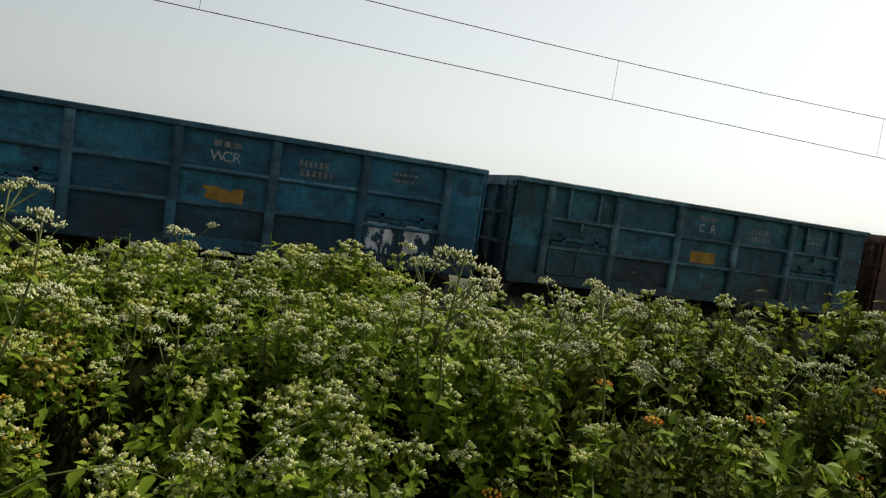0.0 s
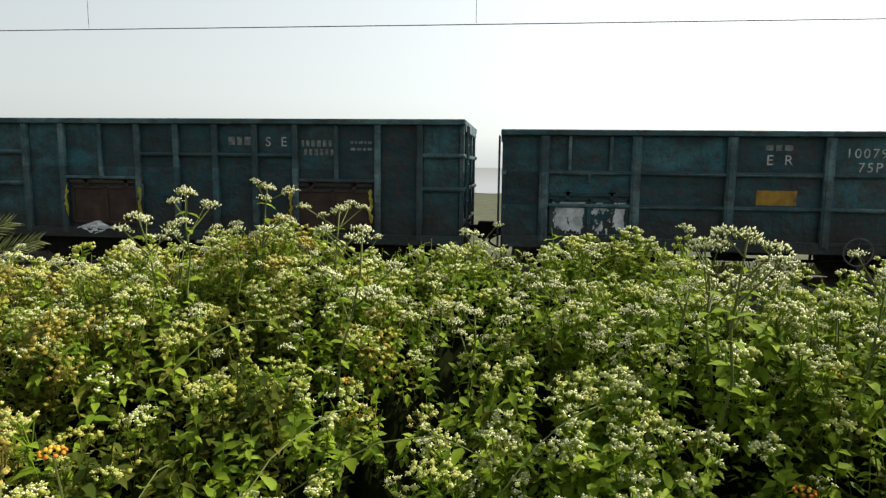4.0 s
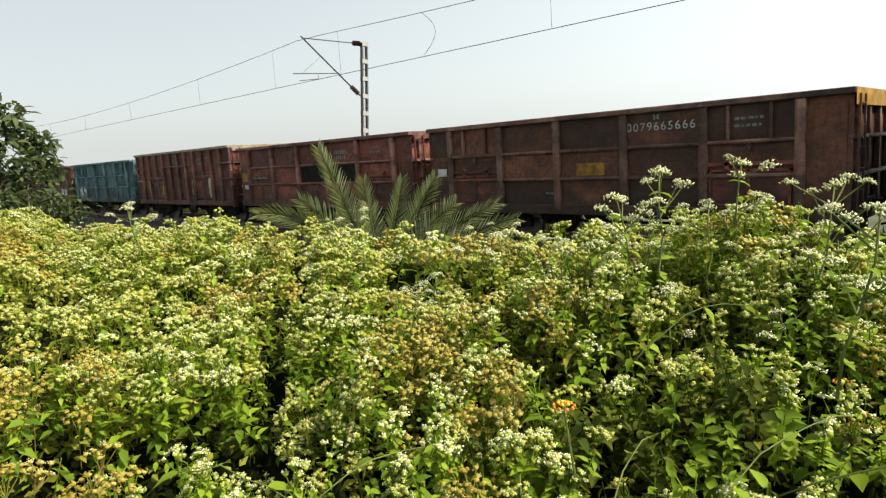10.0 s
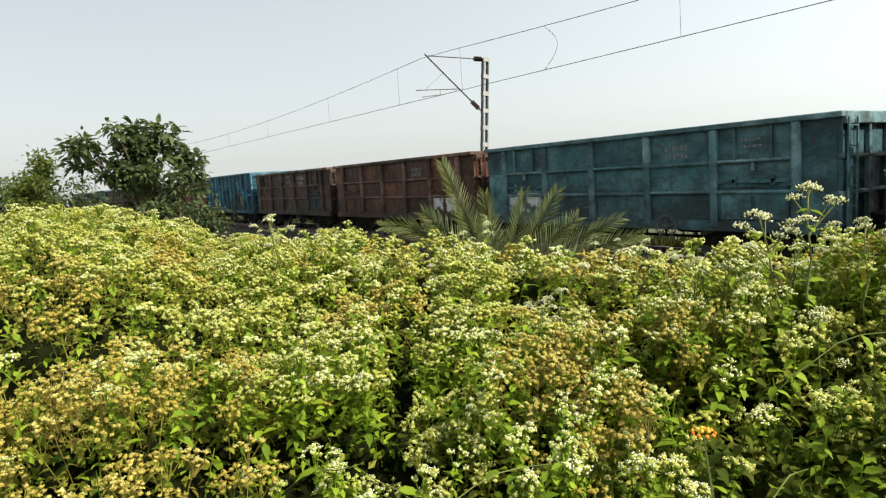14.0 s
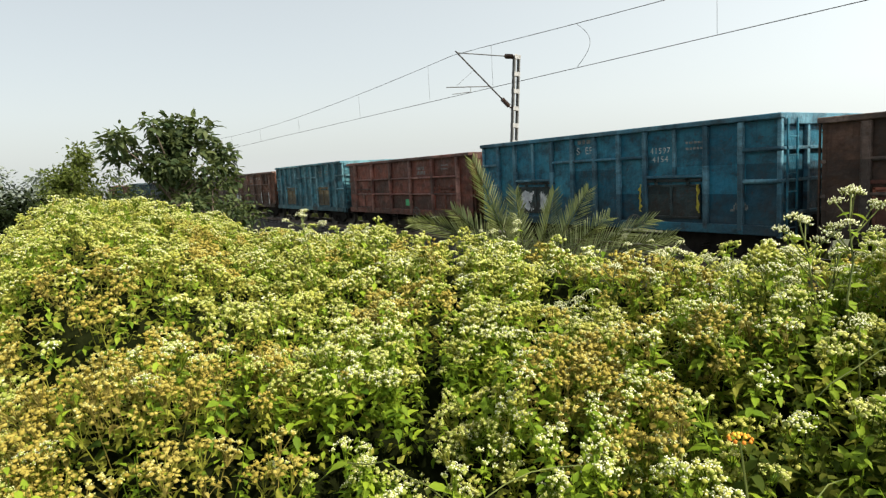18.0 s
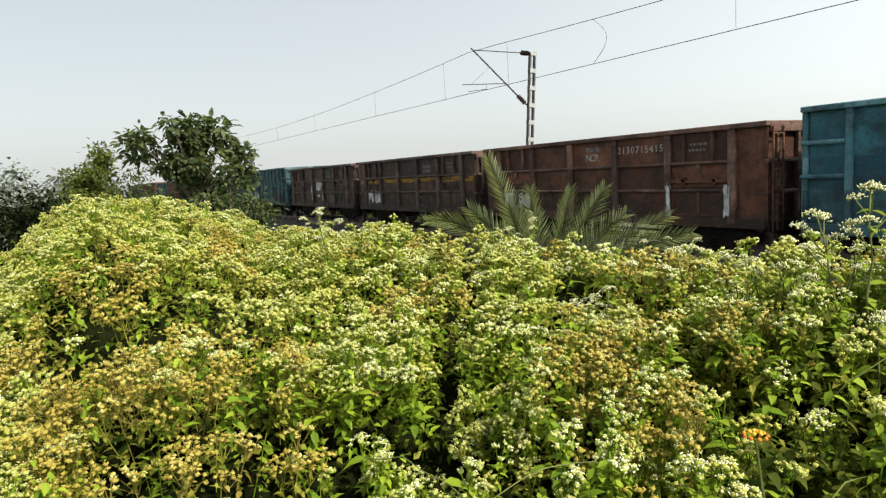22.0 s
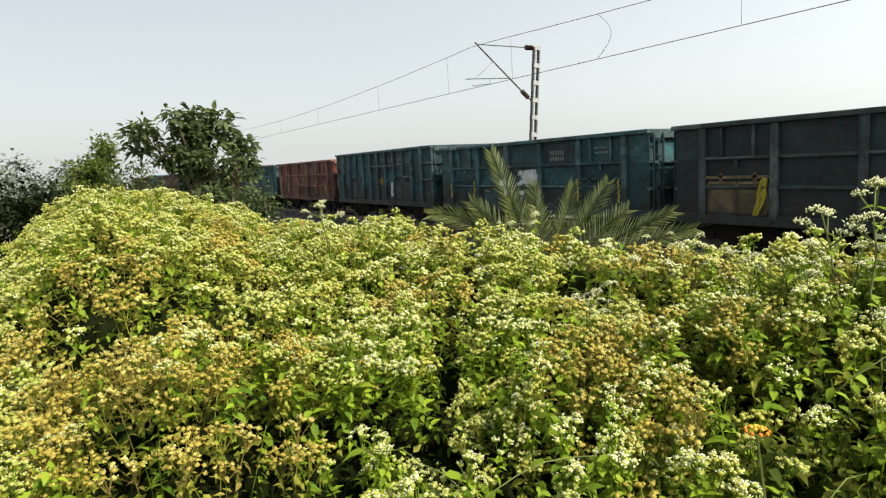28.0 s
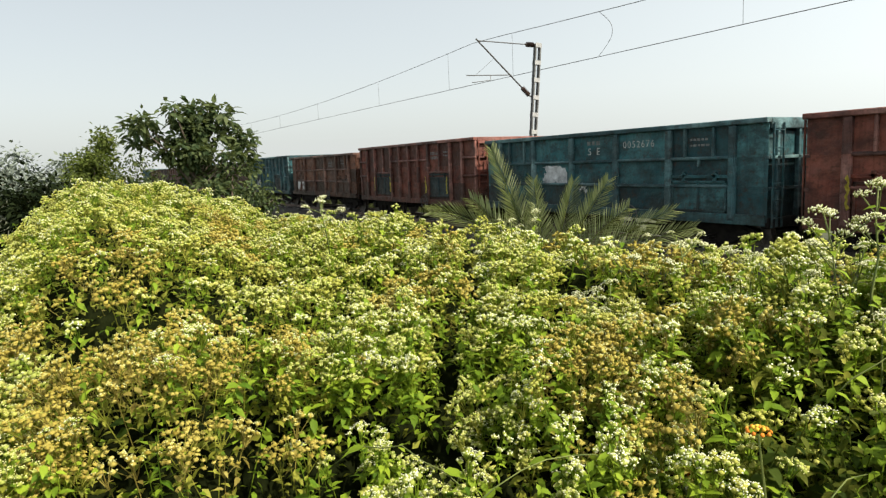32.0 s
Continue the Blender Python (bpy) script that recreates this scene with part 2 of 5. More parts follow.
PALERIM = plain("dusty_pale_rim", (0.15, 0.13, 0.09), (0.32, 0.28, 0.20), 5, 0.8)
TAPE = plain("yellow_tape", (0.42, 0.33, 0.03), (0.68, 0.60, 0.10), 12, 0.6)
GALV = plain("galvanised_steel", (0.22, 0.225, 0.225), (0.36, 0.365, 0.365), 7, 0.6, 0.1)
PORCELAIN = plain("dark_brown_porcelain", (0.03, 0.02, 0.018), (0.06, 0.04, 0.03), 5, 0.25)
WIRE = plain("weathered_copper_wire", (0.045, 0.046, 0.046), (0.09, 0.09, 0.088), 9, 0.6)
RAIL = plain("rail_steel", (0.10, 0.07, 0.055), (0.22, 0.17, 0.14), 12, 0.55, 0.4)
CONCRETE = plain("sleeper_concrete", (0.20, 0.19, 0.175), (0.34, 0.33, 0.31), 7, 0.9)
STONE = plain("ballast_stone", (0.022, 0.020, 0.018), (0.07, 0.064, 0.058), 18, 0.9, 0, 0.6)
BARK = plain("grey_brown_bark", (0.07, 0.055, 0.04), (0.16, 0.13, 0.10), 9, 0.9, 0, 0.7)
STEM = plain("green_brown_stem", (0.06, 0.09, 0.02), (0.15, 0.17, 0.045), 12, 0.7)
LEAF = leafy("green_bush_leaf", (0.034, 0.088, 0.007), (0.145, 0.240, 0.016), (0.30, 0.40, 0.032), shine=0.34, gloss=0.12)
# lantana's own dark green, darkened further for shade on the right
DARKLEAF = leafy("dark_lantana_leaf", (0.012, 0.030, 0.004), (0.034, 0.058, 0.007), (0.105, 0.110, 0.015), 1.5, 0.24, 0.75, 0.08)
VINE = leafy("yellow_vine_leaf", (0.115, 0.130, 0.015), (0.25, 0.26, 0.033), (0.37, 0.37, 0.06), 0.9, 0.4)
DRY = leafy("dry_golden_leaf", (0.12, 0.092, 0.018), (0.22, 0.18, 0.038), (0.34, 0.29, 0.07), 1.1, 0.3)
FLORET = leafy("cream_white_floret", (0.56, 0.60, 0.29), (0.74, 0.76, 0.47), (0.93, 0.93, 0.78), 2.0, 0.3, 0.7, tint=0.12)
BUD = leafy("pale_green_bud", (0.20, 0.26, 0.03), (0.36, 0.42, 0.075), (0.55, 0.58, 0.17), 1.6, 0.35, 0.7)
VINEBUD = leafy("yellow_green_bud", (0.27, 0.30, 0.04), (0.43, 0.435, 0.08), (0.60, 0.585, 0.17), 1.6, 0.35, 0.7)
PETAL = leafy("orange_petal", (0.62, 0.16, 0.02), (0.75, 0.27, 0.04), (0.85, 0.42, 0.06), 5, 0.3, 0.6)
PETAL_Y = leafy("yellow_petal", (0.72, 0.42, 0.03), (0.8, 0.5, 0.05), (0.85, 0.6, 0.1), 5, 0.3, 0.6)
TREELEAF = leafy("dark_tree_leaf", (0.014, 0.032, 0.014), (0.036, 0.062, 0.026), (0.12, 0.145, 0.055), 0.6, 0.3, tint=0.12)
PALMLEAF = leafy("grey_green_palm_leaf", (0.10, 0.135, 0.06), (0.22, 0.26, 0.125), (0.46, 0.49, 0.28), 1.0, 0.25, 0.45, 0.25)
# leaf green paled to grey, so that the colour carries the haze
FARLEAF = leafy("haze_tinted_leaf", (0.12, 0.15, 0.125), (0.16, 0.19, 0.16), (0.21, 0.24, 0.20), 0.2, 0.2, tint=0.05)
SOIL = plain("dry_field_soil", (0.042, 0.05, 0.026), (0.09, 0.096, 0.055), 0.6, 0.95, 0, 0.5, 9)
# near-black for the shade in the gaps between the bush leaves
GAP_SHADE = plain("bush_gap_shade", (0.004, 0.006, 0.002), (0.012, 0.015, 0.005), 9, 0.95, 0, 0.6, 5.0, 0.0)
DRYBUD = leafy("withered_golden_bud", (0.23, 0.175, 0.026), (0.39, 0.315, 0.055), (0.55, 0.475, 0.13), 1.6, 0.3, 0.8)
# near-black leaves: the far shrubs' shade is put into this colour
SHADELEAF = leafy("painted_shade_leaf", (0.005, 0.009, 0.004), (0.009, 0.014, 0.006), (0.017, 0.024, 0.009), 0.8, 0.08, 0.85, 0.02, 0.05)
# dark grass colour that stands for the black under the wagons
VERGE = leafy("added_dark_grass", (0.012, 0.018, 0.006), (0.028, 0.036, 0.012), (0.055, 0.06, 0.022), 0.5, 0.2, 0.8, 0.05, 0.1)
PALEBUD = leafy("cream_yellow_bud", (0.41, 0.42, 0.105), (0.56, 0.56, 0.19), (0.77, 0.76, 0.42), 1.6, 0.3, 0.7, tint=0.2)
MASTGREY = plain("dull_mast_steel", (0.07, 0.072, 0.072), (0.17, 0.175, 0.17), 7, 0.6, 0.2)

# ---- mesh tools ----
def part(name, bm, material, parent, label="", at=None):
    """One bmesh as one mesh object under a thing or a part."""
    me = bpy.data.meshes.new(name)
    bm.to_mesh(me)
    bm.free()
    return hang(name, me, material, parent, label, at)


def hang(name, me, material, parent, label="", at=None):
    if material and not me.materials:
        me.materials.append(material)
    ob = new(name, me)
    if parent:
        ob.parent = parent
    if at is not None:
        ob.matrix_local = at if isinstance(at, Matrix) else Matrix.Translation(at)
    if label:
        tagged(ob, label)
    return ob


def box(bm, x0, x1, y0, y1, z0, z1, bevel=0.0):
    r = bmesh.ops.create_cube(bm, size=1.0)
    bmesh.ops.transform(bm, verts=r["verts"], matrix=Matrix.Translation(((x0 + x1) / 2, (y0 + y1) / 2, (z0 + z1) / 2)) @ Matrix.Diagonal((x1 - x0, y1 - y0, z1 - z0, 1)))
    if bevel:
        e = list({e for v in r["verts"] for e in v.link_edges})
        bmesh.ops.bevel(bm, geom=e, offset=bevel, segments=1, affect="EDGES")
    return bm


def boxes(*rows, bevel=0.006):
    bm = bmesh.new()
    for r in rows:
        box(bm, *r, bevel=bevel)
    return bm


def rod(bm, a, b, r0, r1=None, sides=8):
    """A round bar from a to b."""
    a, b = Vector(a), Vector(b)
    q = (b - a).to_track_quat("Z", "Y").to_matrix().to_4x4()
    bmesh.ops.create_cone(bm, cap_ends=True, segments=sides, radius1=r0, radius2=r0 if r1 is None else r1, depth=(b - a).length,
                          matrix=Matrix.Translation((a + b) / 2) @ q)
    return bm


def tube(bm, pts, r0, r1=None, sides=6):
    """One smooth bar along a line of points."""
    pts = [Vector(p) for p in pts]
    r1 = r0 if r1 is None else r1
    rings = []
    for k, p in enumerate(pts):
        d = (pts[min(k + 1, len(pts) - 1)] - pts[max(k - 1, 0)]).normalized()
        a = d.orthogonal() if k == 0 else (rings[-1][1] - d * rings[-1][1].dot(d))
        a.normalize()
        b = d.cross(a)
        r = r0 + (r1 - r0) * k / (len(pts) - 1)
        rings.append(([bm.verts.new(p + (a * math.cos(i * math.tau / sides) + b * math.sin(i * math.tau / sides)) * r) for i in range(sides)], a))
    for (u, _), (v, _) in zip(rings, rings[1:]):
        for i in range(sides):
            j = (i + 1) % sides
            bm.faces.new((u[i], u[j], v[j], v[i])).smooth = True
    bm.faces.new(rings[0][0][::-1])
    bm.faces.new(rings[-1][0])
    return bm


def prism(bm, pts, y0, y1):
    """A polygon in x, z, drawn out from y0 to y1."""
    lo = [bm.verts.new((x, y0, z)) for x, z in pts]
    hi = [bm.verts.new((x, y1, z)) for x, z in pts]
    bm.faces.new(lo)
    bm.faces.new(hi[::-1])
    for i in range(len(pts)):
        j = (i + 1) % len(pts)
        bm.faces.new((lo[j], lo[i], hi[i], hi[j]))
    bmesh.ops.recalc_face_normals(bm, faces=bm.faces)
    return bm


def raw_mesh(name, verts, faces, smooth=False):
    """A mesh from arrays; all faces have the same number of corners."""
    verts, faces = np.asarray(verts, np.float32), np.asarray(faces, np.int32)
    me = bpy.data.meshes.new(name)
    k = faces.shape[1]
    me.vertices.add(len(verts))
    me.vertices.foreach_set("co", verts.ravel())
    me.loops.add(faces.size)
    me.loops.foreach_set("vertex_index", faces.ravel())
    me.polygons.add(len(faces))
    me.polygons.foreach_set("loop_start", np.arange(0, faces.size, k, dtype=np.int32))
    me.polygons.foreach_set("loop_total", np.full(len(faces), k, np.int32))
    if smooth:
        me.polygons.foreach_set("use_smooth", np.ones(len(faces), bool))
    me.update(calc_edges=True)
    me.validate()
    return me


def frames_of(d, up=None, spin=None):
    """Rotation matrices whose y column follows d, turned about it by spin."""
    d = d / np.linalg.norm(d, axis=1, keepdims=True)
    ref = np.where(np.abs(d[:, 2:3]) > 0.95, np.array([[1.0, 0, 0]]), np.array([[0, 0, 1.0]]))
    x = np.cross(d, ref)
    x /= np.linalg.norm(x, axis=1, keepdims=True)
    z = np.cross(x, d)
    if spin is not None:
        c, s = np.cos(spin)[:, None], np.sin(spin)[:, None]
        x, z = x * c + z * s, z * c - x * s
    return np.stack([x, d, z], 2)


def strewn(verts, faces, pos, rot, size):
    """Copies of a small shape: places, turns and sizes; returns verts and faces."""
    v, f = np.asarray(verts, float), np.asarray(faces, int)
    size = np.asarray(size, float)
    size = size[:, None] if size.ndim == 1 else size
    allv = np.einsum("nij,nkj->nki", rot, v[None] * size[:, None, :]) + pos[:, None, :]
    allf = f[None] + (np.arange(len(pos)) * len(v))[:, None, None]
    return allv.reshape(-1, 3), allf.reshape(-1, f.shape[1])


# leaf along +y from 0 to 1, folded along its midrib, drooping at the tip
LEAF_V = [(0, 0, 0), (0.24, 0.24, 0.05), (0.22, 0.55, 0.05), (0, 1.0, -0.16), (-0.22, 0.55, 0.05), (-0.24, 0.24, 0.05), (0, 0.5, -0.02)]
LEAF_F = [(0, 1, 6), (1, 2, 6), (2, 3, 6), (3, 4, 6), (4, 5, 6), (5, 0, 6)]
# simpler leaf of four faces
FLAT_V = [(0, 0, 0), (0.27, 0.34, 0.07), (0, 1.0, -0.14), (-0.27, 0.34, 0.07), (0, 0.45, -0.02)]
FLAT_F = [(0, 1, 4), (1, 2, 4), (2, 3, 4), (3, 0, 4)]
# floret along +y: a slim cup, and the tuft of white threads that stands out of it
CUP_V = [(0, 0, 0), (0.42, 0.74, 0), (-0.21, 0.78, 0.36), (-0.21, 0.72, -0.36)]
CUP_F = [(0, 1, 2), (0, 2, 3), (0, 3, 1)]
TIP_V = [(0.5, 0.62, 0), (-0.25, 0.66, 0.43), (-0.25, 0.60, -0.43), (0, 1.06, 0)]
TIP_F = [(3, 1, 0), (3, 2, 1), (3, 0, 2)]
# petal: a small cone with an open top
FLO_V = [(0, 0, 0), (0.5, 0.9, 0), (0.15, 1.0, 0.48), (-0.4, 0.92, 0.3), (-0.4, 0.95, -0.3), (0.15, 0.88, -0.48), (0, 1.12, 0)]
FLO_F = [(0, 1, 2), (0, 2, 3), (0, 3, 4), (0, 4, 5), (0, 5, 1), (6, 2, 1), (6, 3, 2), (6, 4, 3), (6, 5, 4), (6, 1, 5)]

# ---- ground, track, overhead line ----
TRACK_Y = 14.08                  # centre of the track; rail tops at z = 0
EYE = Vector((0.2, 0.28, 2.32))


def smooth(a, b, x):
    t = np.clip((np.asarray(x, float) - a) / (b - a), 0, 1)
    return t * t * (3 - 2 * t)


def ground_z(x, y):
    """Field level: a low rise with the bushes, the track's bed, flat land beyond."""
    x, y = np.asarray(x, float), np.asarray(y, float)
    rise = 1.15 * (1 - smooth(5.0, 10.0, y)) * smooth(-9.0, -4.0, y) * smooth(-34, -16, x) * (1 - smooth(14, 30, x))
    drop = 3.2 * smooth(27, 60, y)
    return -0.75 + rise - drop + 0.05 * np.sin(x * 0.7 + 1.3 * np.sin(y * 0.5)) * np.cos(y * 0.9)


def make_ground():
    xs = np.concatenate([[-2500, -900, -400, -200, -120], np.arange(-80, 60.1, 1.0), [90, 140, 250, 500, 1000, 2500]])
    ys = np.concatenate([[-2500, -900, -300, -100, -50, -25], np.arange(-14, 30.1, 0.75), [36, 45, 60, 90, 150, 300, 700, 1500, 2500]])
    gx, gy = np.meshgrid(xs, ys)
    v = np.stack([gx, gy, ground_z(gx, gy)], 2).reshape(-1, 3)
    nx, ny = len(xs), len(ys)
    i = (np.arange(ny - 1)[:, None] * nx + np.arange(nx - 1)[None]).ravel()
    me = raw_mesh("ground", v, np.stack([i, i + 1, i + nx + 1, i + nx], 1), True)
    tagged(hang("ground", me, SOIL, None), "dry flat field with thin olive grass", "ground", kind="structure")


def make_track():
    # ballast bed: a raised trapezoid with an uneven stony top
    xs = np.concatenate([np.arange(-420, -60, 6.0), np.arange(-60, 45, 0.3), np.arange(45, 200, 6.0)])
    prof = [(-3.9, -0.80), (-2.6, -0.35), (-1.9, -0.16), (-1.0, -0.14), (0, -0.15), (1.0, -0.14), (1.9, -0.16), (2.6, -0.35), (3.9, -0.80)]
    rng = np.random.default_rng(3)
    v = np.array([[(x, TRACK_Y + y + rng.normal(0, 0.03), z + (rng.normal(0, 0.025) if 0 < k < 8 else 0)) for k, (y, z) in enumerate(prof)] for x in xs])
    n = len(prof)
    i = (np.arange(len(xs) - 1)[:, None] * n + np.arange(n - 1)[None]).ravel()
    bed = hang("ballast_bed", raw_mesh("ballast_bed", v.reshape(-1, 3), np.stack([i, i + n, i + n + 1, i + 1], 1)), STONE, None)
    tagged(bed, "grey stone ballast bed under the track", "track bed", kind="structure")
    # loose stones of the near shoulder
    cnt = 2200
    x, y = rng.uniform(-60, 22, cnt), rng.uniform(-3.7, 0.6, cnt)
    z = np.interp(y, [p[0] for p in prof], [p[1] for p in prof])
    ico = bmesh.new()
    bmesh.ops.create_icosphere(ico, subdivisions=1, radius=1.0)
    iv, jf = [tuple(p.co) for p in ico.verts], [tuple(p.index for p in f.verts) for f in ico.faces]
    ico.free()
    rot = frames_of(rng.normal(size=(cnt, 3)))
    sv, sf = strewn(iv, jf, np.stack([x, TRACK_Y + y, z + 0.01], 1), rot, rng.uniform(0.02, 0.045, (cnt, 3)))
    tagged(hang("ballast_stones", raw_mesh("ballast_stones", sv, sf), STONE, None), "loose grey crushed stones on the track bed", "ballast", kind="stuff")
    # sleepers and rails
    sl = bmesh.new()
    for k in range(int(260 / 0.65)):
        xx = -190 + k * 0.65
        box(sl, xx - 0.12, xx + 0.12, TRACK_Y - 1.37, TRACK_Y + 1.37, -0.34, -0.135 + 0.0)
    tagged(part("sleepers", sl, CONCRETE, None), "grey concrete sleepers half sunk in ballast", "sleeper", kind="stuff")
    for s in (-1, 1):
        y = TRACK_Y + s * 0.87
        bm = boxes((-420, 200, y - 0.07, y + 0.07, -0.135, -0.115), (-420, 200, y - 0.01, y + 0.01, -0.115, -0.03), (-420, 200, y - 0.034, y + 0.034, -0.03, 0.0), bevel=0)
        tagged(part("rail", bm, RAIL, None), "long steel rail with a worn bright head", "rail", "rails of the track", "structure")


def make_verge():
    """Coarse dark grass added along both sides of the track, for shade under wagons."""
    rng = np.random.default_rng(8)
    for k, x0, x1, y0, y1, low, high in ((9000, -95, 30, 3.9, 6.1, 0.35, 0.8), (9000, -95, 12, -6.4, -3.3, 0.3, 0.75)):
        x, y = rng.uniform(x0, x1, k), TRACK_Y + rng.uniform(y0, y1, k)
        tall = rng.uniform(low, high, k) * (0.8 + 0.25 * np.sin(x * 0.6) * np.sin(x * 0.23 + 1))
        d = np.stack([rng.normal(0, 0.25, k), rng.normal(0, 0.25, k), np.ones(k)], 1)
        v, f = strewn(FLAT_V, FLAT_F, np.stack([x, y, ground_z(x, y)], 1), frames_of(d, spin=rng.uniform(0, math.tau, k)), np.stack([rng.uniform(0.12, 0.3, k), tall, tall], 1))
        tagged(hang("verge_grass", raw_mesh("verge_grass", v, f), VERGE, None), "added coarse grass along the railway, dark for the shade under the wagons", "grass", kind="stuff")


def wire(name, pts, r, label, category, group="", parent=None):
    ob = part(name, tube(bmesh.new(), pts, r, sides=5), WIRE, parent)
    if not parent:
        tagged(ob, label, category, group)
    return ob


MASTS = (-118.7, -69.5, -20.33, 28.8, 78.0)
CONTACT_Z = 5.27


def catenary_z(x):
    k = min(range(len(MASTS) - 1), key=lambda i: abs((MASTS[i] + MASTS[i + 1]) / 2 - x))
    a, b = MASTS[k], MASTS[k + 1]
    return 6.17 + 0.64 * ((x - (a + b) / 2) / ((b - a) / 2)) ** 2


def make_overhead():
    m = new("overhead_mast")
    tagged(m, "battened galvanised steel mast with an insulated bracket arm", "mast", "masts of the overhead line")
    base_y, lean = TRACK_Y + 2.25, 0.085       # leans a little away from the track
    turn = Matrix.Translation((0, base_y - TRACK_Y, -0.3)) @ Matrix.Rotation(-lean, 4, "X") @ Matrix.Rotation(math.pi / 2, 4, "Z")
    for s in (-1, 1):
        bm = boxes((s * 0.115 - 0.012, s * 0.115 + 0.012, -0.075, 0.075, 0, 7.2), (s * 0.115 - 0.028, s * 0.115 + 0.028, -0.075, -0.065, 0, 7.2),
                   (s * 0.115 - 0.028, s * 0.115 + 0.028, 0.065, 0.075, 0, 7.2), bevel=0.003)
        part("channel_leg", bm, MASTGREY, m, at=turn)
    plate = boxes((-0.15, 0.15, -0.083, -0.075, -0.085, 0.085), bevel=0.003)
    pm = bpy.data.meshes.new("batten_plate")
    plate.to_mesh(pm)
    plate.free()
    for k in range(11):
        for s in (0, math.pi):
            hang("batten_plate", pm, GALV, m, at=turn @ Matrix.Translation((0, 0, 0.35 + k * 0.68)) @ Matrix.Rotation(s, 4, "Z"))
    part("footing", boxes((-0.4, 0.4, -0.4, 0.4, -0.6, 0.35), bevel=0.03), CONCRETE, m, at=(0, base_y - TRACK_Y, -0.45))
    # bracket arm: tie, strut, register arm, with insulators
    top, low, tip = Vector((0, 2.72, 6.83)), Vector((0, 2.46, 4.82)), Vector((0, 0.0, 6.83))
    part("tie_tube", rod(bmesh.new(), top + Vector((0, -0.45, 0)), tip, 0.020), WIRE, m)
    part("strut_tube", rod(bmesh.new(), low + (tip - low) * 0.17, tip + (tip - low) * 0.03, 0.030), WIRE, m)

    def insulator(a, b):
        bm = bmesh.new()
        rod(bm, a, b, 0.030)
        for i in range(7):
            p = a + (b - a) * (0.2 + 0.1 * i)
            rod(bm, p, p + (b - a).normalized() * 0.022, 0.10, 0.055, 12)
        part("insulator", bm, PORCELAIN, m, "dark ribbed porcelain insulator")
    insulator(top, top + Vector((0, -0.5, 0)))
    insulator(low, low + (tip - low) * 0.2)
    reg = low + (tip - low) * 0.42
    part("register_arm", rod(bmesh.new(), reg + Vector((0, 0.1, -0.03)), (0, -0.55, 5.54), 0.018), WIRE, m)
    part("steady_arm", rod(bmesh.new(), (0, 0.55, 5.40), (0, -0.3, CONTACT_Z + 0.02), 0.013), WIRE, m)
    part("drop_link", rod(bmesh.new(), (0, 0.55, 5.58), (0, 0.55, 5.39), 0.014), GALV, m)
    part("stay_wire", rod(bmesh.new(), tip + (low - tip) * 0.3, (0, -0.1, 5.6), 0.006), WIRE, m)
    m.matrix_world = Matrix.Translation((MASTS[2], TRACK_Y, 0))
    for x in MASTS[:2] + MASTS[3:]:
        copy_thing(m, Matrix.Translation((x, TRACK_Y, 0)))
    xs = np.arange(-118.7, 78.1, 2.0)
    cat = wire("catenary_wire", [(x, TRACK_Y, catenary_z(x)) for x in xs], 0.010, "sagging overhead carrier wire strung between masts", "wire")
    con = wire("contact_wire", [(x, TRACK_Y + 0.12 * math.cos(x * 0.064), CONTACT_Z) for x in xs[::3]] , 0.010, "level copper contact wire over the track", "wire")
    for x in (-110, -101, -92, -84, -62, -54, -46, -38, -29.2, -22.5, -18.2, -9.4, -0.7, 8.7, 17.6, 26.0, 35, 44, 53, 62, 71):
        wire("dropper", [(x, TRACK_Y, catenary_z(x)), (x, TRACK_Y + 0.01, CONTACT_Z)], 0.005, "thin vertical dropper wire between the overhead wires", "wire", "droppers of the overhead line")
    loop = [(-14.0 + 0.55 * math.sin(math.pi * k / 10) * (1 if k else 0), TRACK_Y - 0.03, catenary_z(-14) + (CONTACT_Z - catenary_z(-14)) * k / 10) for k in range(11)]
    wire("jumper", loop, 0.007, "curved jumper cable joining the two overhead wires", "cable")


def make_distance():
    """Distance behind the track: a glowing sheet paints mist that thins up into sky."""
    m, n, l, b = nodes_of("painted_mist_glow")
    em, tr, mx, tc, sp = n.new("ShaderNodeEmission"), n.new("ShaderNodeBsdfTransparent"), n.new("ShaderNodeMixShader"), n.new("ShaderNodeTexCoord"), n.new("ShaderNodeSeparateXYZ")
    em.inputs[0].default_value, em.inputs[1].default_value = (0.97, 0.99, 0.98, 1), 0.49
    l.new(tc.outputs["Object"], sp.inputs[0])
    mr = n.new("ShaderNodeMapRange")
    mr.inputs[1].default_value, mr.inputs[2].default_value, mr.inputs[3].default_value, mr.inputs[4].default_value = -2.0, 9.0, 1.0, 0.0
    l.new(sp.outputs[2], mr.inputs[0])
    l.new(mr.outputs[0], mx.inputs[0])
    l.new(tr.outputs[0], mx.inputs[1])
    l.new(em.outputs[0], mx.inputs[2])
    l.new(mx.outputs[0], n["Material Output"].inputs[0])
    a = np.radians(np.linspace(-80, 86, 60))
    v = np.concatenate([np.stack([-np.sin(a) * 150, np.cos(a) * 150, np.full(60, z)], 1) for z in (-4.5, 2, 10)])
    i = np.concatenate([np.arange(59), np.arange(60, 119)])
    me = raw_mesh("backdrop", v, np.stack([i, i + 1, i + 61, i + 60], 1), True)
    tagged(hang("backdrop", me, m, None), "glowing backdrop sheet with painted mist over the far fields", "distance", kind="structure")


make_ground()
make_distance()
make_track()
make_verge()
make_overhead()

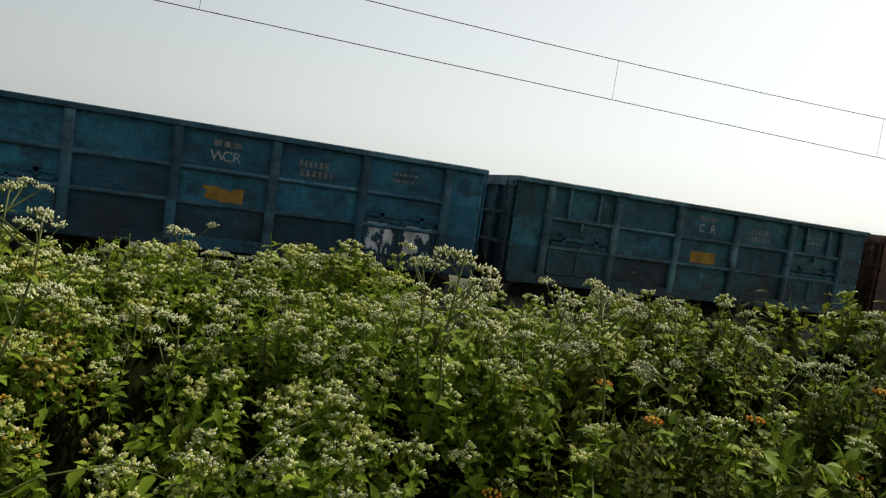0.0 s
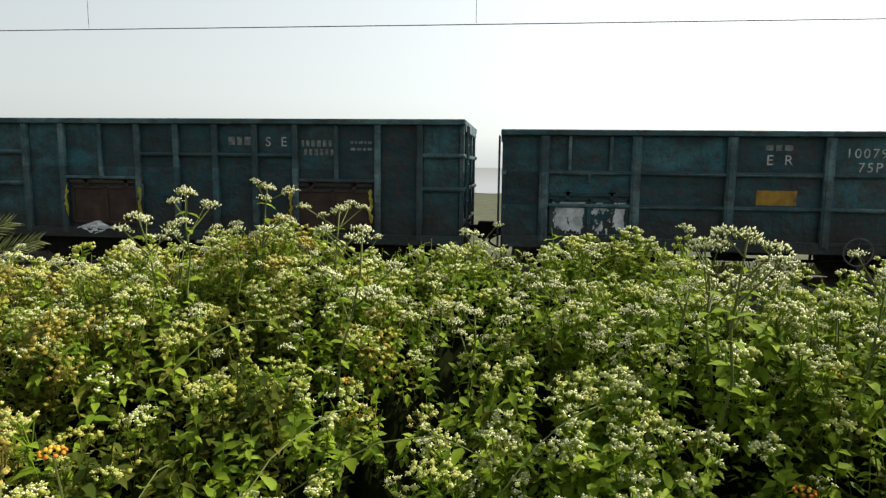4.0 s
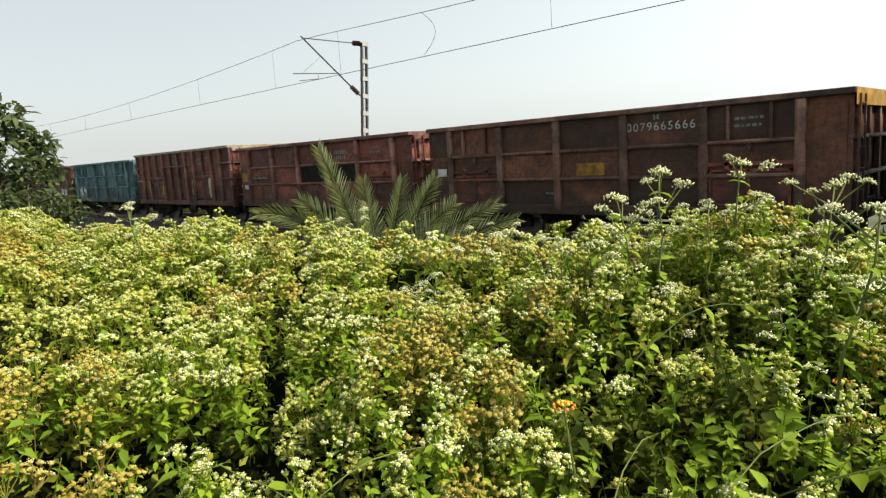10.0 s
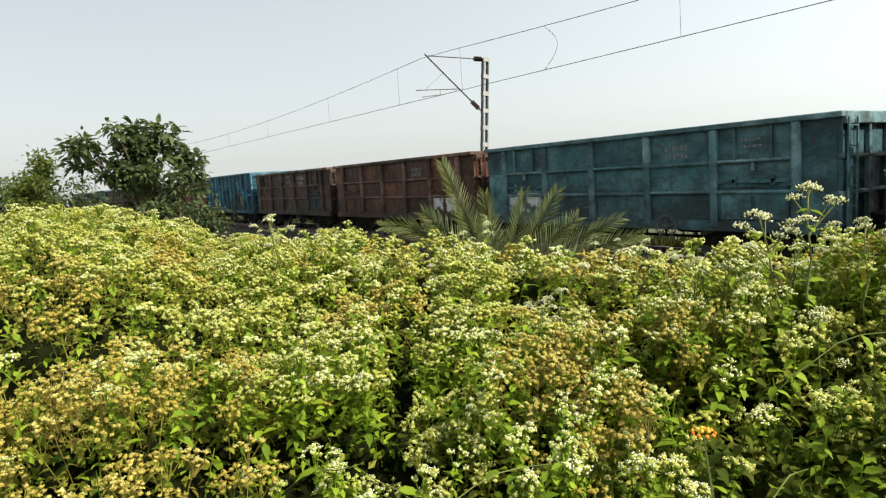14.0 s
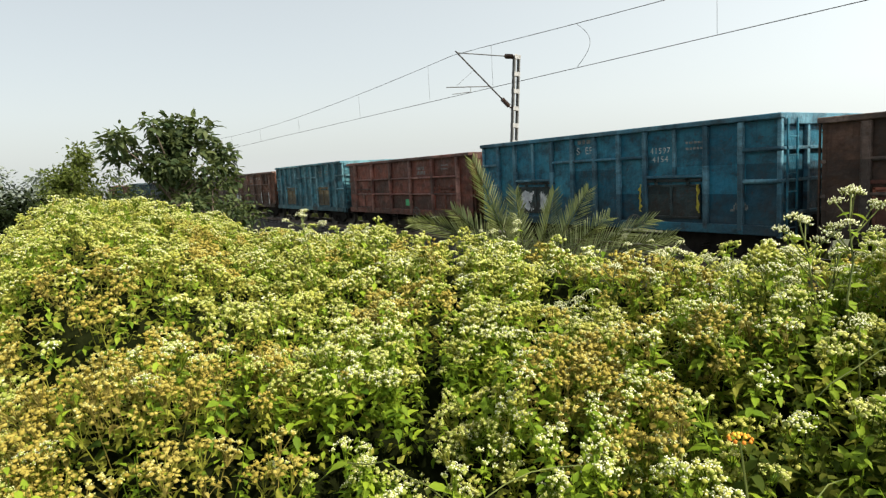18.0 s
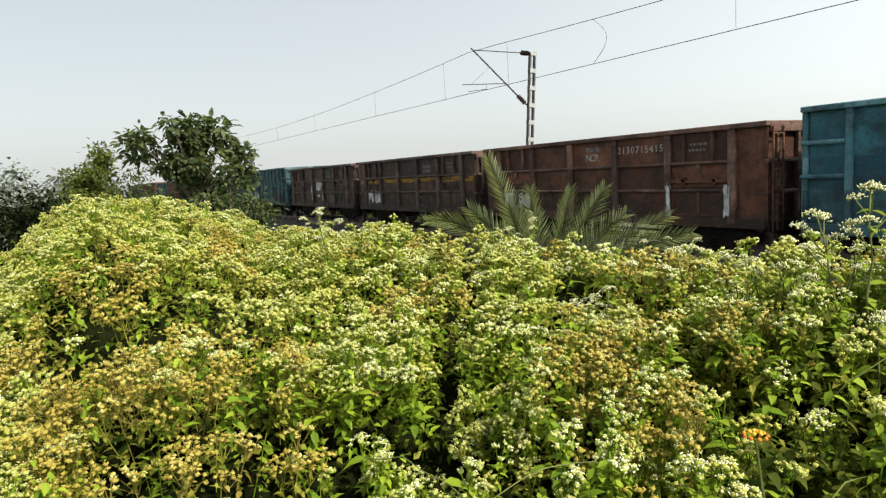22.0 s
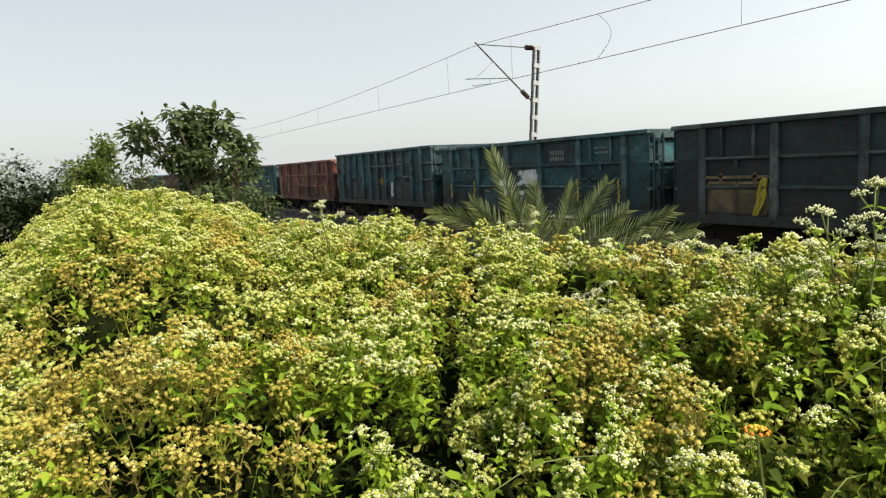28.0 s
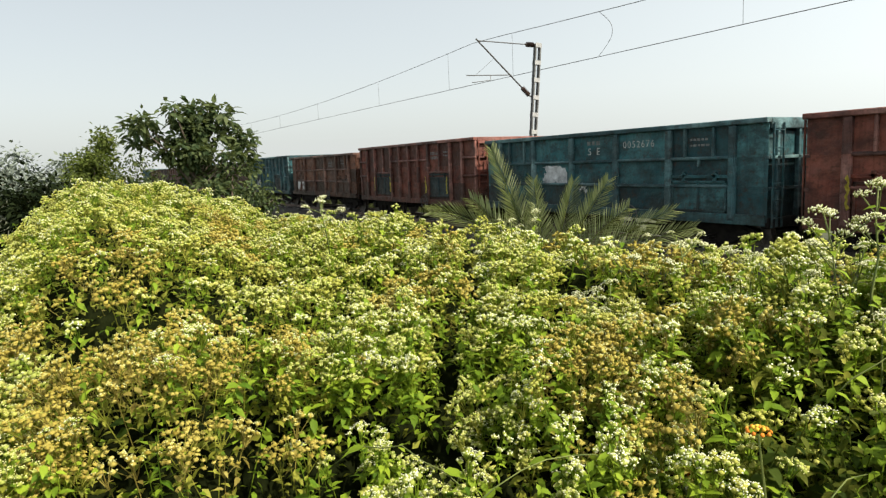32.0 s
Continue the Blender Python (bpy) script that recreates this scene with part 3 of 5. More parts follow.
# ---- the train ----
HALF = 1.6                       # half width over the ribs
SHEET = 1.485


def wheelset_mesh():
    bm = bmesh.new()
    rod(bm, (0, -1.05, 0), (0, 1.05, 0), 0.075, sides=10)
    me = bpy.data.meshes.new("axle")
    bm.to_mesh(me)
    bm.free()
    wb = bmesh.new()
    rod(wb, (0, -0.065, 0), (0, 0.065, 0), 0.5, 0.485, 20)
    rod(wb, (0, -0.09, 0), (0, -0.064, 0), 0.14, sides=12)
    rod(wb, (0, 0.064, 0), (0, 0.09, 0), 0.53, 0.51, 20)
    for k in range(5):
        a = k * math.tau / 5
        box(wb, math.cos(a) * 0.3 - 0.05, math.cos(a) * 0.3 + 0.05, -0.085, -0.06, math.sin(a) * 0.3 - 0.05, math.sin(a) * 0.3 + 0.05)
    wm = bpy.data.meshes.new("wheel")
    wb.to_mesh(wm)
    wb.free()
    return me, wm


AXLE, WHEEL_ME = wheelset_mesh()
AXLES = (-4.26, -2.26, 2.26, 4.26)


def running_gear(w):
    """Bogies, wheels, couplers and brake gear under a wagon."""
    part("centre_sill", boxes((-5.0, 5.0, -0.25, 0.25, 0.72, 1.1)), UNDER, w)
    part("floor_plate", boxes((-4.85, 4.85, -1.44, 1.44, 1.1, 1.16)), INSIDE, w)
    for x in AXLES:
        ax = hang("wheelset", AXLE, UNDER, w, at=(x, 0, 0.5))
        for s in (-1, 1):
            hang("wheel", WHEEL_ME, WHEEL, ax, at=Matrix.Translation((0, s * 0.87, 0)) @ (Matrix.Identity(4) if s < 0 else Matrix.Rotation(math.pi, 4, "Z")))
    pts = [(-1.32, 0.42), (-1.32, 0.62), (-1.0, 0.72), (-0.55, 0.86), (0.55, 0.86), (1.0, 0.72), (1.32, 0.62), (1.32, 0.42), (0.85, 0.42), (0.5, 0.2), (-0.5, 0.2), (-0.85, 0.42)]
    sf = bmesh.new()
    prism(sf, pts, -0.07, 0.07)
    for s in (-1, 1):
        rod(sf, (s, -0.13, 0.5), (s, 0.1, 0.5), 0.13, sides=12)
    me = bpy.data.meshes.new("bogie_side_frame")
    sf.to_mesh(me)
    sf.free()
    sp = tube(bmesh.new(), [(0.08 * math.cos(k * 0.9), 0.08 * math.sin(k * 0.9), 0.0085 * k) for k in range(32)], 0.014, sides=4)
    sm = bpy.data.meshes.new("spring")
    sp.to_mesh(sm)
    sp.free()
    for cx in (-3.26, 3.26):
        part("bolster", boxes((cx - 0.22, cx + 0.22, -1.1, 1.1, 0.5, 0.74)), UNDER, w)
        for s in (-1, 1):
            hang("bogie_side_frame", me, UNDER, w, at=(cx, s * 1.08, 0))
            for dx in (-0.22, 0.22):
                hang("spring", sm, UNDER, w, at=(cx + dx, s * 1.18, 0.26))
    for s in (-1, 1):
        bm = boxes((min(s * 4.9, s * 5.22), max(s * 4.9, s * 5.22), -0.11, 0.11, 0.86, 1.06), (min(s * 5.18, s * 5.36), max(s * 5.18, s * 5.36), -0.16, 0.13, 0.78, 1.14), bevel=0.02)
        part("coupler", bm, UNDER, w)
        hose = bmesh.new()
        p = [Vector((s * (5.0 + 0.3 * math.sin(k * 0.5)), 0.35, 0.85 - 0.055 * k)) for k in range(7)]
        for a, b in zip(p, p[1:]):
            rod(hose, a, b, 0.022, sides=6)
        part("brake_hose", hose, UNDER, w)
    part("brake_cylinder", rod(bmesh.new(), (-0.75, -0.45, 0.72), (-0.15, -0.45, 0.72), 0.17, sides=14), UNDER, w)
    part("air_reservoir", rod(bmesh.new(), (0.25, 0.55, 0.68), (1.15, 0.55, 0.68), 0.2, sides=14), UNDER, w)
    rods = bmesh.new()
    for y, z in ((-0.95, 0.60), (-0.6, 0.52)):
        rod(rods, (-2.0, y, z), (2.0, y, z), 0.018, sides=6)
    for x in (-1.6, -1.1, -0.3, 0.35, 0.9, 1.7):
        box(rods, x - 0.02, x + 0.02, -0.97, -0.93, 0.58, 0.88)
    part("brake_rigging", rods, UNDER, w)


def hand_wheel(w, u):
    bm = bmesh.new()
    for k in range(20):
        a, b = k * math.tau / 20, (k + 1) * math.tau / 20
        rod(bm, (0.25 * math.cos(a), 0, 0.25 * math.sin(a)), (0.25 * math.cos(b), 0, 0.25 * math.sin(b)), 0.017, sides=6)
    for k in range(5):
        a = k * math.tau / 5 + 0.3
        rod(bm, (0, 0.02, 0), (0.25 * math.cos(a), 0, 0.25 * math.sin(a)), 0.013, sides=5)
    rod(bm, (0, -0.02, 0), (0, 0.35, 0), 0.03)
    part("hand_brake_wheel", bm, BRAKEWHEEL, w, "grey spoked hand brake wheel", at=(u, -HALF - 0.05, 0.86))


def mesh_of(name, bm):
    me = bpy.data.meshes.new(name)
    bm.to_mesh(me)
    bm.free()
    return me


def door_on(w, side, u0, u1, z0, z1, mat, split=0.5):
    """A low side door: two pressed leaves, frame, hinges and a locking bar."""
    y = side * (SHEET + 0.012)
    out = side
    d = part("door", boxes((u0, u1, min(y, y + out * 0.025), max(y, y + out * 0.025), z0, z1)), mat, w, "rusty drop door")
    f = (y + out * 0.02, y + out * 0.055)
    lo, hi = min(f), max(f)
    part("door_frame", boxes((u0, u1, lo, hi, z1 - 0.05, z1), (u0, u1, lo, hi, z0, z0 + 0.05), (u0, u0 + 0.05, lo, hi, z0, z1), (u1 - 0.05, u1, lo, hi, z0, z1),
                             ((u0 + u1) / 2 - 0.03, (u0 + u1) / 2 + 0.03, lo, hi, z0, z1)), mat, d)
    hb = boxes((u0 - 0.05, u1 + 0.05, lo, hi, z1 + 0.06, z1 + 0.13))
    part("locking_bar", hb, mat, d)
    for u in (u0 + 0.3, u1 - 0.35):
        part("hinge", boxes((u, u + 0.07, lo, hi + 0.02, z1 - 0.04, z1 + 0.2), (u - 0.04, u + 0.11, lo, hi + 0.035, z1 + 0.1, z1 + 0.15)), mat, d)


def body_wide(w, inner=True):
    """Wagon with seven broad bays a side, two full-length belts, plain end bays."""
    P, R = PAINTS["blue"], RIBS["blue"]
    L, z0, z1 = 5.02, 0.85, 2.9
    posts = (-4.2, -2.52, -0.84, 0.84, 2.52, 4.2)
    rib = mesh_of("side_post", boxes((-0.085, 0.085, 0, 0.10, z0 + 0.02, z1), (-0.055, 0.055, 0.07, 0.118, z0 + 0.05, z1 - 0.02), bevel=0.014))
    for s in (-1, 1):
        part("side_wall", boxes((-L + 0.04, L - 0.04, min(s * 1.465, s * SHEET), max(s * 1.465, s * SHEET), z0, z1)), P, w)
        turn = Matrix.Identity(4) if s > 0 else Matrix.Rotation(math.pi, 4, "Z")
        for u in posts:
            hang("side_post", rib, R, w, at=Matrix.Translation((u, s * SHEET, 0)) @ turn)
        a, b = sorted((s * SHEET, s * (SHEET + 0.085)))
        for z in (2.22, 1.60):
            part("belt", boxes((-4.2, 4.2, a, b, z - 0.04, z + 0.04), bevel=0.026), R, w)
        part("sole_bar", boxes((-L + 0.06, L - 0.06, a, b, z0 - 0.06, z0 + 0.16), bevel=0.012), P, w)
        if inner:
            for u0 in (-3.73, -2.98, 2.98, 3.73):
                part("stiffener", boxes((u0 - 0.03, u0 + 0.03, a, b, 2.25, z1), bevel=0.01), R, w)
            for u0 in (-3.36, 3.36):
                part("bracket", boxes((u0 - 0.03, u0 + 0.03, a, b, 2.03, 2.19), bevel=0.01), R, w)
        for u0, u1 in ((-4.08, -2.62), (2.62, 4.08)):
            door_on(w, s, u0, u1, 1.02, 1.72, P)
    body_ends(w, L, z0, z1, ((-1.15, 0.10), (-0.4, 0.08), (0.4, 0.08), (1.15, 0.10)), (2.2, 1.55), 0.10)


def body_ends(w, L, z0, z1, posts, belts, rim):
    P, R = PAINTS["blue"], RIBS["blue"]
    for s in (-1, 1):
        a, b = sorted((s * (L - 0.13), s * (L - 0.11)))
        part("end_wall", boxes((a, b, -1.485, 1.485, z0, z1)), P, w)
        a, b = sorted((s * (L - 0.11), s * (L - 0.02)))
        for y, hw in posts:
            part("end_post", boxes((a, b, y - hw / 2, y + hw / 2, z0 - 0.1, z1), bevel=0.01), R, w)
        for z in belts:
            part("end_belt", boxes((a, b, -1.5, 1.5, z - 0.035, z + 0.035), bevel=0.01), R, w)
        lad = bmesh.new()
        for y in (-1.42, -1.08):
            box(lad, min(s * (L + 0.02), s * (L + 0.05)), max(s * (L + 0.02), s * (L + 0.05)), y - 0.02, y + 0.02, z0 - 0.1, z1)
        for k in range(6):
            rod(lad, (s * (L + 0.035), -1.42, z0 + 0.1 + k * 0.36), (s * (L + 0.035), -1.08, z0 + 0.1 + k * 0.36), 0.014, sides=6)
        part("ladder", lad, P, w)
        part("headstock", boxes((min(s * (L - 0.2), s * (L - 0.03)), max(s * (L - 0.2), s * (L - 0.03)), -1.45, 1.45, z0 - 0.12, z0 + 0.1), bevel=0.02), UNDER, w)
    h = 0.11
    part("top_rim", boxes((-L, L, -HALF - 0.01, -1.44, z1, z1 + h), (-L, L, 1.44, HALF + 0.01, z1, z1 + h),
                          (-L, -L + 0.15, -1.44, 1.44, z1 - 0.12, z1 + h), (L - 0.15, L, -1.44, 1.44, z1 - 0.12, z1 + h), bevel=0.015), R, w)
    part("inner_lining", boxes((-L + 0.15, L - 0.15, -1.461, -1.455, 1.16, z1), (-L + 0.15, L - 0.15, 1.455, 1.461, 1.16, z1), (-L + 0.135, -L + 0.145, -1.455, 1.455, 1.16, z1), (L - 0.145, L - 0.135, -1.455, 1.455, 1.16, z1), bevel=0), INSIDE, w)


def body_narrow(w):
    """Taller wagon with twelve narrow bays a side and short belts."""
    P, R = PAINTS["blue"], RIBS["blue"]
    L, z0, z1 = 5.0, 0.82, 3.08
    posts = [k * 0.825 for k in range(-5, 6)]
    rib = mesh_of("side_post", boxes((-0.06, 0.06, 0, 0.11, z0 + 0.02, z1), bevel=0.016))
    short = mesh_of("side_post", boxes((-0.04, 0.04, 0, 0.08, 1.95, z1), bevel=0.012))
    for s in (-1, 1):
        part("side_wall", boxes((-L + 0.04, L - 0.04, min(s * 1.465, s * SHEET), max(s * 1.465, s * SHEET), z0, z1)), P, w)
        turn = Matrix.Identity(4) if s > 0 else Matrix.Rotation(math.pi, 4, "Z")
        for k, u in enumerate(posts):
            hang("side_post", short if k in (2, 8) else rib, R, w, at=Matrix.Translation((u, s * SHEET, 0)) @ turn)
        a, b = sorted((s * SHEET, s * (SHEET + 0.10)))
        part("belt", boxes((-1.65, 1.65, a, b, 2.44, 2.52), bevel=0.028), R, w)
        for e in (-1, 1):
            x0, x1 = sorted((e * 4.125, e * (L + 0.02)))
            for z in (2.5, 1.86):
                part("belt", boxes((x0, x1, a, b, z - 0.045, z + 0.045), bevel=0.03), R, w)
            x0, x1 = sorted((e * 1.65, e * 3.3))
            part("belt", boxes((x0, x1, a, b, 1.97, 2.03), bevel=0.012), R, w)
        part("sole_bar", boxes((-L + 0.06, L - 0.06, a, b, z0 - 0.06, z0 + 0.14), bevel=0.012), P, w)
        for u0, u1 in ((-3.15, -1.62), (1.62, 3.15)):
            door_on(w, s, u0, u1, 1.05, 1.82, RUSTY)
    body_ends(w, L, z0, z1, ((-1.5, 0.09), (-0.55, 0.09), (0.55, 0.09), (1.5, 0.09)), (2.5, 1.86, 1.2), 0.10)


PITCH_A, PITCH_B = 9.975 + 0.683, 10.05 + 0.683
# number, type (A narrow bays, B wide bays, C wide bays with extra stiffeners), paint, zone letters, what sets it apart
TRAIN = [
    (-2, "B", "brown", "", ()), (-1, "B", "dark_brown", "", ()), (0, "C", "brown", "", ()),
    (1, "C", "dull_blue", "C R", ("patch",)), (2, "B", "blue", "WCR", ("splash_r", "patch_dim")), (3, "A", "dull_blue", "N R", ("tape_r",)),
    (4, "C", "dark_blue", "E R", ("splash_l", "patch")), (5, "A", "dark_blue", "S E", ("tape",)), (6, "C", "red", "", ("splash_l",)),
    (7, "C", "blue", "E C R", ("stripe", "patch_big")), (8, "A", "teal", "S E", ("patch",)), (9, "C", "brown", "", ("patch", "bright_door")),
    (10, "B", "red", "", ()), (11, "A", "red", "S E", ("tape",)), (12, "C", "faded_blue", "", ("splash_l",)),
    (13, "B", "brown", "", ("splash_r",)), (14, "C", "dark_brown", "S E", ()), (15, "A", "blue", "S ER", ("splash_l", "tape_r")),
    (16, "B", "red", "", ("green_patch",)), (17, "A", "light_blue", "", ()), (18, "C", "brown", "NCR", ("splash_l", "white_tape")),
    (19, "C", "dark_brown", "", ("stripe", "splash_l")), (20, "C", "dark_brown", "", ("splash_c",)), (21, "A", "teal", "", ("splash_l",)),
    (22, "C", "slate", "", ("cloth",)), (23, "C", "dark_blue", "", ("splash_c", "tape")), (24, "A", "dark_blue", "S E", ("splash_c", "patch_dim")),
    (25, "C", "red", "", ("tape",)), (26, "C", "teal", "S E", ("splash_c",)), (27, "A", "red", "", ("tape",)),
    (28, "C", "brown", "", ("splash_l",)), (29, "A", "teal", "", ("splash_l",)), (30, "B", "brown", "", ()),
    (31, "B", "dark_brown", "", ()), (32, "A", "dull_blue", "", ()), (33, "C", "brown", "", ()),
    (34, "B", "dark_brown", "", ()), (35, "C", "brown", "", ()), (36, "A", "teal", "", ()),
]
COLOUR_WORDS = {"blue": "bright blue", "dull_blue": "dull weathered blue", "dark_blue": "dark grimy blue", "teal": "faded teal", "light_blue": "light blue", "faded_blue": "faded sun-bleached blue",
                "slate": "dark slate grey", "red": "red oxide", "brown": "rusty brown", "dark_brown": "dark brown"}


def offset_of(number):
    x = 0.0
    for n, kind, *_ in TRAIN:
        if n == -2:
            x = PITCH_B
        half = (PITCH_A if kind == "A" else PITCH_B) / 2
        if n == number:
            return x + half - 0.3415
        x += 2 * half


def train_x(t):
    """How far the train has come; it gathers speed slowly."""
    return 58.828 + 6.4116 * t + 0.033857 * t * t + 0.00013136 * t ** 3


def flake(bm, cx, cz, w, h, seed, y, holes=0.25, cell=0.016):
    """A ragged patch of paint on a wall: small tiles kept where a noise field is high."""
    nx, nz = max(2, int(w / cell)), max(2, int(h / cell))
    vs = {}

    def corner(i, k):
        if (i, k) not in vs:
            vs[i, k] = bm.verts.new((cx - w / 2 + (i + 0.35 * noise.noise((i * 0.9, k * 0.9, seed))) * w / nx, y, cz - h / 2 + (k + 0.35 * noise.noise((k * 0.9, i * 0.9, seed + 5))) * h / nz))
        return vs[i, k]
    for i in range(nx):
        for k in range(nz):
            u, v = (i + 0.5) / nx * 2 - 1, (k + 0.5) / nz * 2 - 1
            edge = max(abs(u) ** 4, abs(v) ** 4)
            q = 0.9 * noise.noise((u * 1.3 + seed * 7.1, v * 0.9, seed)) + 0.35 * noise.noise((u * 6 + seed, v * 2.6, 3.3)) + 0.2 * noise.noise((u * 17 + seed, v * 9, 1.3)) - edge * 0.8
            if q > -0.5 + holes:
                bm.faces.new((corner(i, k), corner(i + 1, k), corner(i + 1, k + 1), corner(i, k + 1)))
    return bm


def plate(x0, x1, z0, z1, y):
    return boxes((x0, x1, y - 0.003, y, z0, z1), bevel=0)


GLYPHS = {}


def lettering(w, text, x, z, size, y):
    """Painted characters, one by one, centred on x."""
    step = size * 0.62
    for k, ch in enumerate(text):
        if ch == " ":
            continue
        if (ch, size) not in GLYPHS:
            cu = bpy.data.curves.new("letter", "FONT")
            cu.body, cu.size, cu.align_x, cu.extrude = ch, size, "CENTER", 0.001
            tmp = new("letter_curve", cu)
            GLYPHS[ch, size] = bpy.data.meshes.new_from_object(tmp.evaluated_get(bpy.context.evaluated_depsgraph_get()))
            bpy.data.objects.remove(tmp)
        hang("letter", GLYPHS[ch, size], LETTER, w, at=pose(x + (k - (len(text) - 1) / 2) * step, y, z, 90, 0, 0))


def bars(w, x, z, widths, h, y, gap=0.03):
    """A line of lettering too faint to read, as bars."""
    bm, u = bmesh.new(), x
    for k in widths:
        box(bm, u, u + k, y - 0.002, y, z, z + h)
        u += k + gap
    part("faint_marking", bm, FAINT, w, "faint white painted marking")


def ribbon(x, top, low, rng):
    """A torn strip of tape that hangs down a door's edge, creased and ragged."""
    bm, rows, k = bmesh.new(), [], 10
    for i in range(k + 1):
        z = top + (low - top) * i / k
        o, wd = rng.uniform(-0.025, 0.025), rng.uniform(0.035, 0.095) * (0.5 if i in (0, k) else 1)
        rows.append([bm.verts.new((x + 0.03 + o + wd * (j / 2 - 0.5), -HALF - 0.04 - rng.uniform(0, 0.03), z + rng.uniform(-0.015, 0.015))) for j in range(3)])
    for p, q in zip(rows, rows[1:]):
        for j in range(2):
            bm.faces.new((p[j], p[j + 1], q[j + 1], q[j]))
    bmesh.ops.solidify(bm, geom=bm.faces[:], thickness=0.005)
    return bm


def dress(w, n, kind, colour, zone, marks):
    rng = random.Random(n * 17 + 5)
    y = -SHEET - 0.004
    yd = -SHEET - 0.041
    narrow = kind == "A"
    doors = ((-3.15, -1.62), (1.62, 3.15)) if narrow else ((-4.08, -2.62), (2.62, 4.08))
    if zone:
        zx = {3: 1.24, 5: 1.24, 24: 1.24}.get(n, -0.4) if narrow else 0.0
        lettering(w, zone, zx, 2.66 if narrow else 2.40, 0.26, y)
        bars(w, zx - 0.98 if zx > 1 else zx - 0.25, 2.68 if zx > 1 else 2.93 if narrow else 2.66, (0.13, 0.10, 0.14), 0.16 if zx > 1 else 0.10, y, 0.05)
    number = {3: ("250600", "00412"), 4: ("100793", "75P"), 7: ("21007", "84290"), 8: ("100794", "11577"), 26: ("0052676", ""), 9: ("10079665666", ""), 18: ("12130715415", ""), 14: ("120706", "14599"), 15: ("41597", "4154")}.get(n)
    if number:
        for k, s in enumerate(number):
            if s:
                lettering(w, s, 2.05 if narrow else 1.55, (2.55 if narrow else 2.54) - (0.2 if narrow else 0.25) * k, 0.19 if narrow else 0.24, y)
    else:
        for k in range(2):
            bars(w, (1.75 if narrow else 1.25) + rng.uniform(0, 0.1), (2.66 if narrow else 2.52) - 0.17 * k, [rng.choice((0.045, 0.06, 0.07)) for _ in range(6)], 0.12, y, 0.045)
    for k in range(2):
        bars(w, (2.75 if narrow else 3.08), (2.72 if narrow else 2.62) - 0.13 * k, [rng.uniform(0.04, 0.1) for _ in range(5)], 0.05, y, 0.03)
    if n % 3 == 0:
        bars(w, -1.2, 1.25, [0.09, 0.12, 0.1], 0.04, y)
    for m in marks:
        if m.startswith("patch"):
            x0 = -0.18 if narrow else -0.31
            big = 0.12 if m == "patch_big" else 0
            part("yellow_panel", flake(bmesh.new(), x0 + 0.31, 1.80 + big / 2, 0.70 + 2 * big, 0.27 + big, n + 0.7, y, -0.75 if m != "patch_dim" else -0.1, 0.03), YELLOW, w, "square yellow painted panel")
        elif m == "green_patch":
            part("green_panel", plate(0.3, 0.62, 1.15, 1.4, y), plain("green_panel_paint", (0.05, 0.3, 0.12), (0.1, 0.42, 0.2)), w, "small green painted panel")
        elif m == "stripe":
            for a, b in ((-4.92, -4.3), (-4.1, -2.62), (-2.42, -0.94), (-0.74, 0.74), (0.94, 2.42), (2.62, 4.1), (4.3, 4.92)):
                part("yellow_band", flake(bmesh.new(), (a + b) / 2, 2.07, b - a, 0.19, n * 0.3 + a, y, -0.7 if n == 7 else 0.15, 0.03), YELLOW, w, "weathered yellow band")
        elif m == "splash_c":
            # lime thrown at the middle bay, over the posts beside it
            spots = ((-1.62, 1.86, 1.1, 0.56, -0.05), (-0.45, 1.5, 0.4, 0.3, 0.35)) if n == 26 else ((0.12, 1.90, 1.05, 0.52, 0.1), (-1.12, 1.70, 0.42, 0.36, 0.1), (-0.10, 1.40, 0.5, 0.16, 0.35)) if not narrow else ((1.38, 1.48, 0.42, 0.66, -0.02), (-3.0, 1.45, 0.5, 0.4, 0.35))
            for x, z, sw, sh, holes in spots:
                part("white_splash", flake(bmesh.new(), x, z, sw, sh, n * 1.37 + x, y - 0.004, holes), WHITE, w, "splashed white lime paint with runs")
            for x, z0, z1 in ((-0.86, 1.15, 1.95), (0.85, 1.1, 1.65)) if not narrow and n != 26 else ():
                part("paint_run", flake(bmesh.new(), x, (z0 + z1) / 2, 0.14, z1 - z0, n + x, -HALF - 0.006, 0.15), WHITE, w, "white lime run on the post")
        elif m.startswith("splash"):
            d = doors[0] if m.endswith("_l") else doors[1]
            for e in (-0.26, 0.24):
                cx = (d[0] + d[1]) / 2 + e * (d[1] - d[0])
                part("white_splash", flake(bmesh.new(), cx, 1.4, 0.66, 0.62, n * 1.37 + e, yd, 0.30 if n == 2 else 0.2), WHITE, w, "splashed white lime paint")
                for k in range(3):
                    x = cx + rng.uniform(-0.3, 0.3)
                    part("paint_run", boxes((x, x + rng.uniform(0.012, 0.035), yd - 0.002, yd, 1.1 - rng.uniform(0.02, 0.1), 1.18), bevel=0), WHITE, w)
        elif m == "white_tape":
            for e in (doors[1][0] - 0.1, doors[1][1] - 0.02):
                part("white_seal", flake(bmesh.new(), e + 0.06, 1.38, 0.15, 0.72, n + e, -HALF - 0.02, -0.1), WHITE, w, "ragged white lime seal beside the door")
        elif m == "cloth":
            # a strip of yellow cloth tied to the door latch, hanging askew
            bm = bmesh.new()
            rows = []
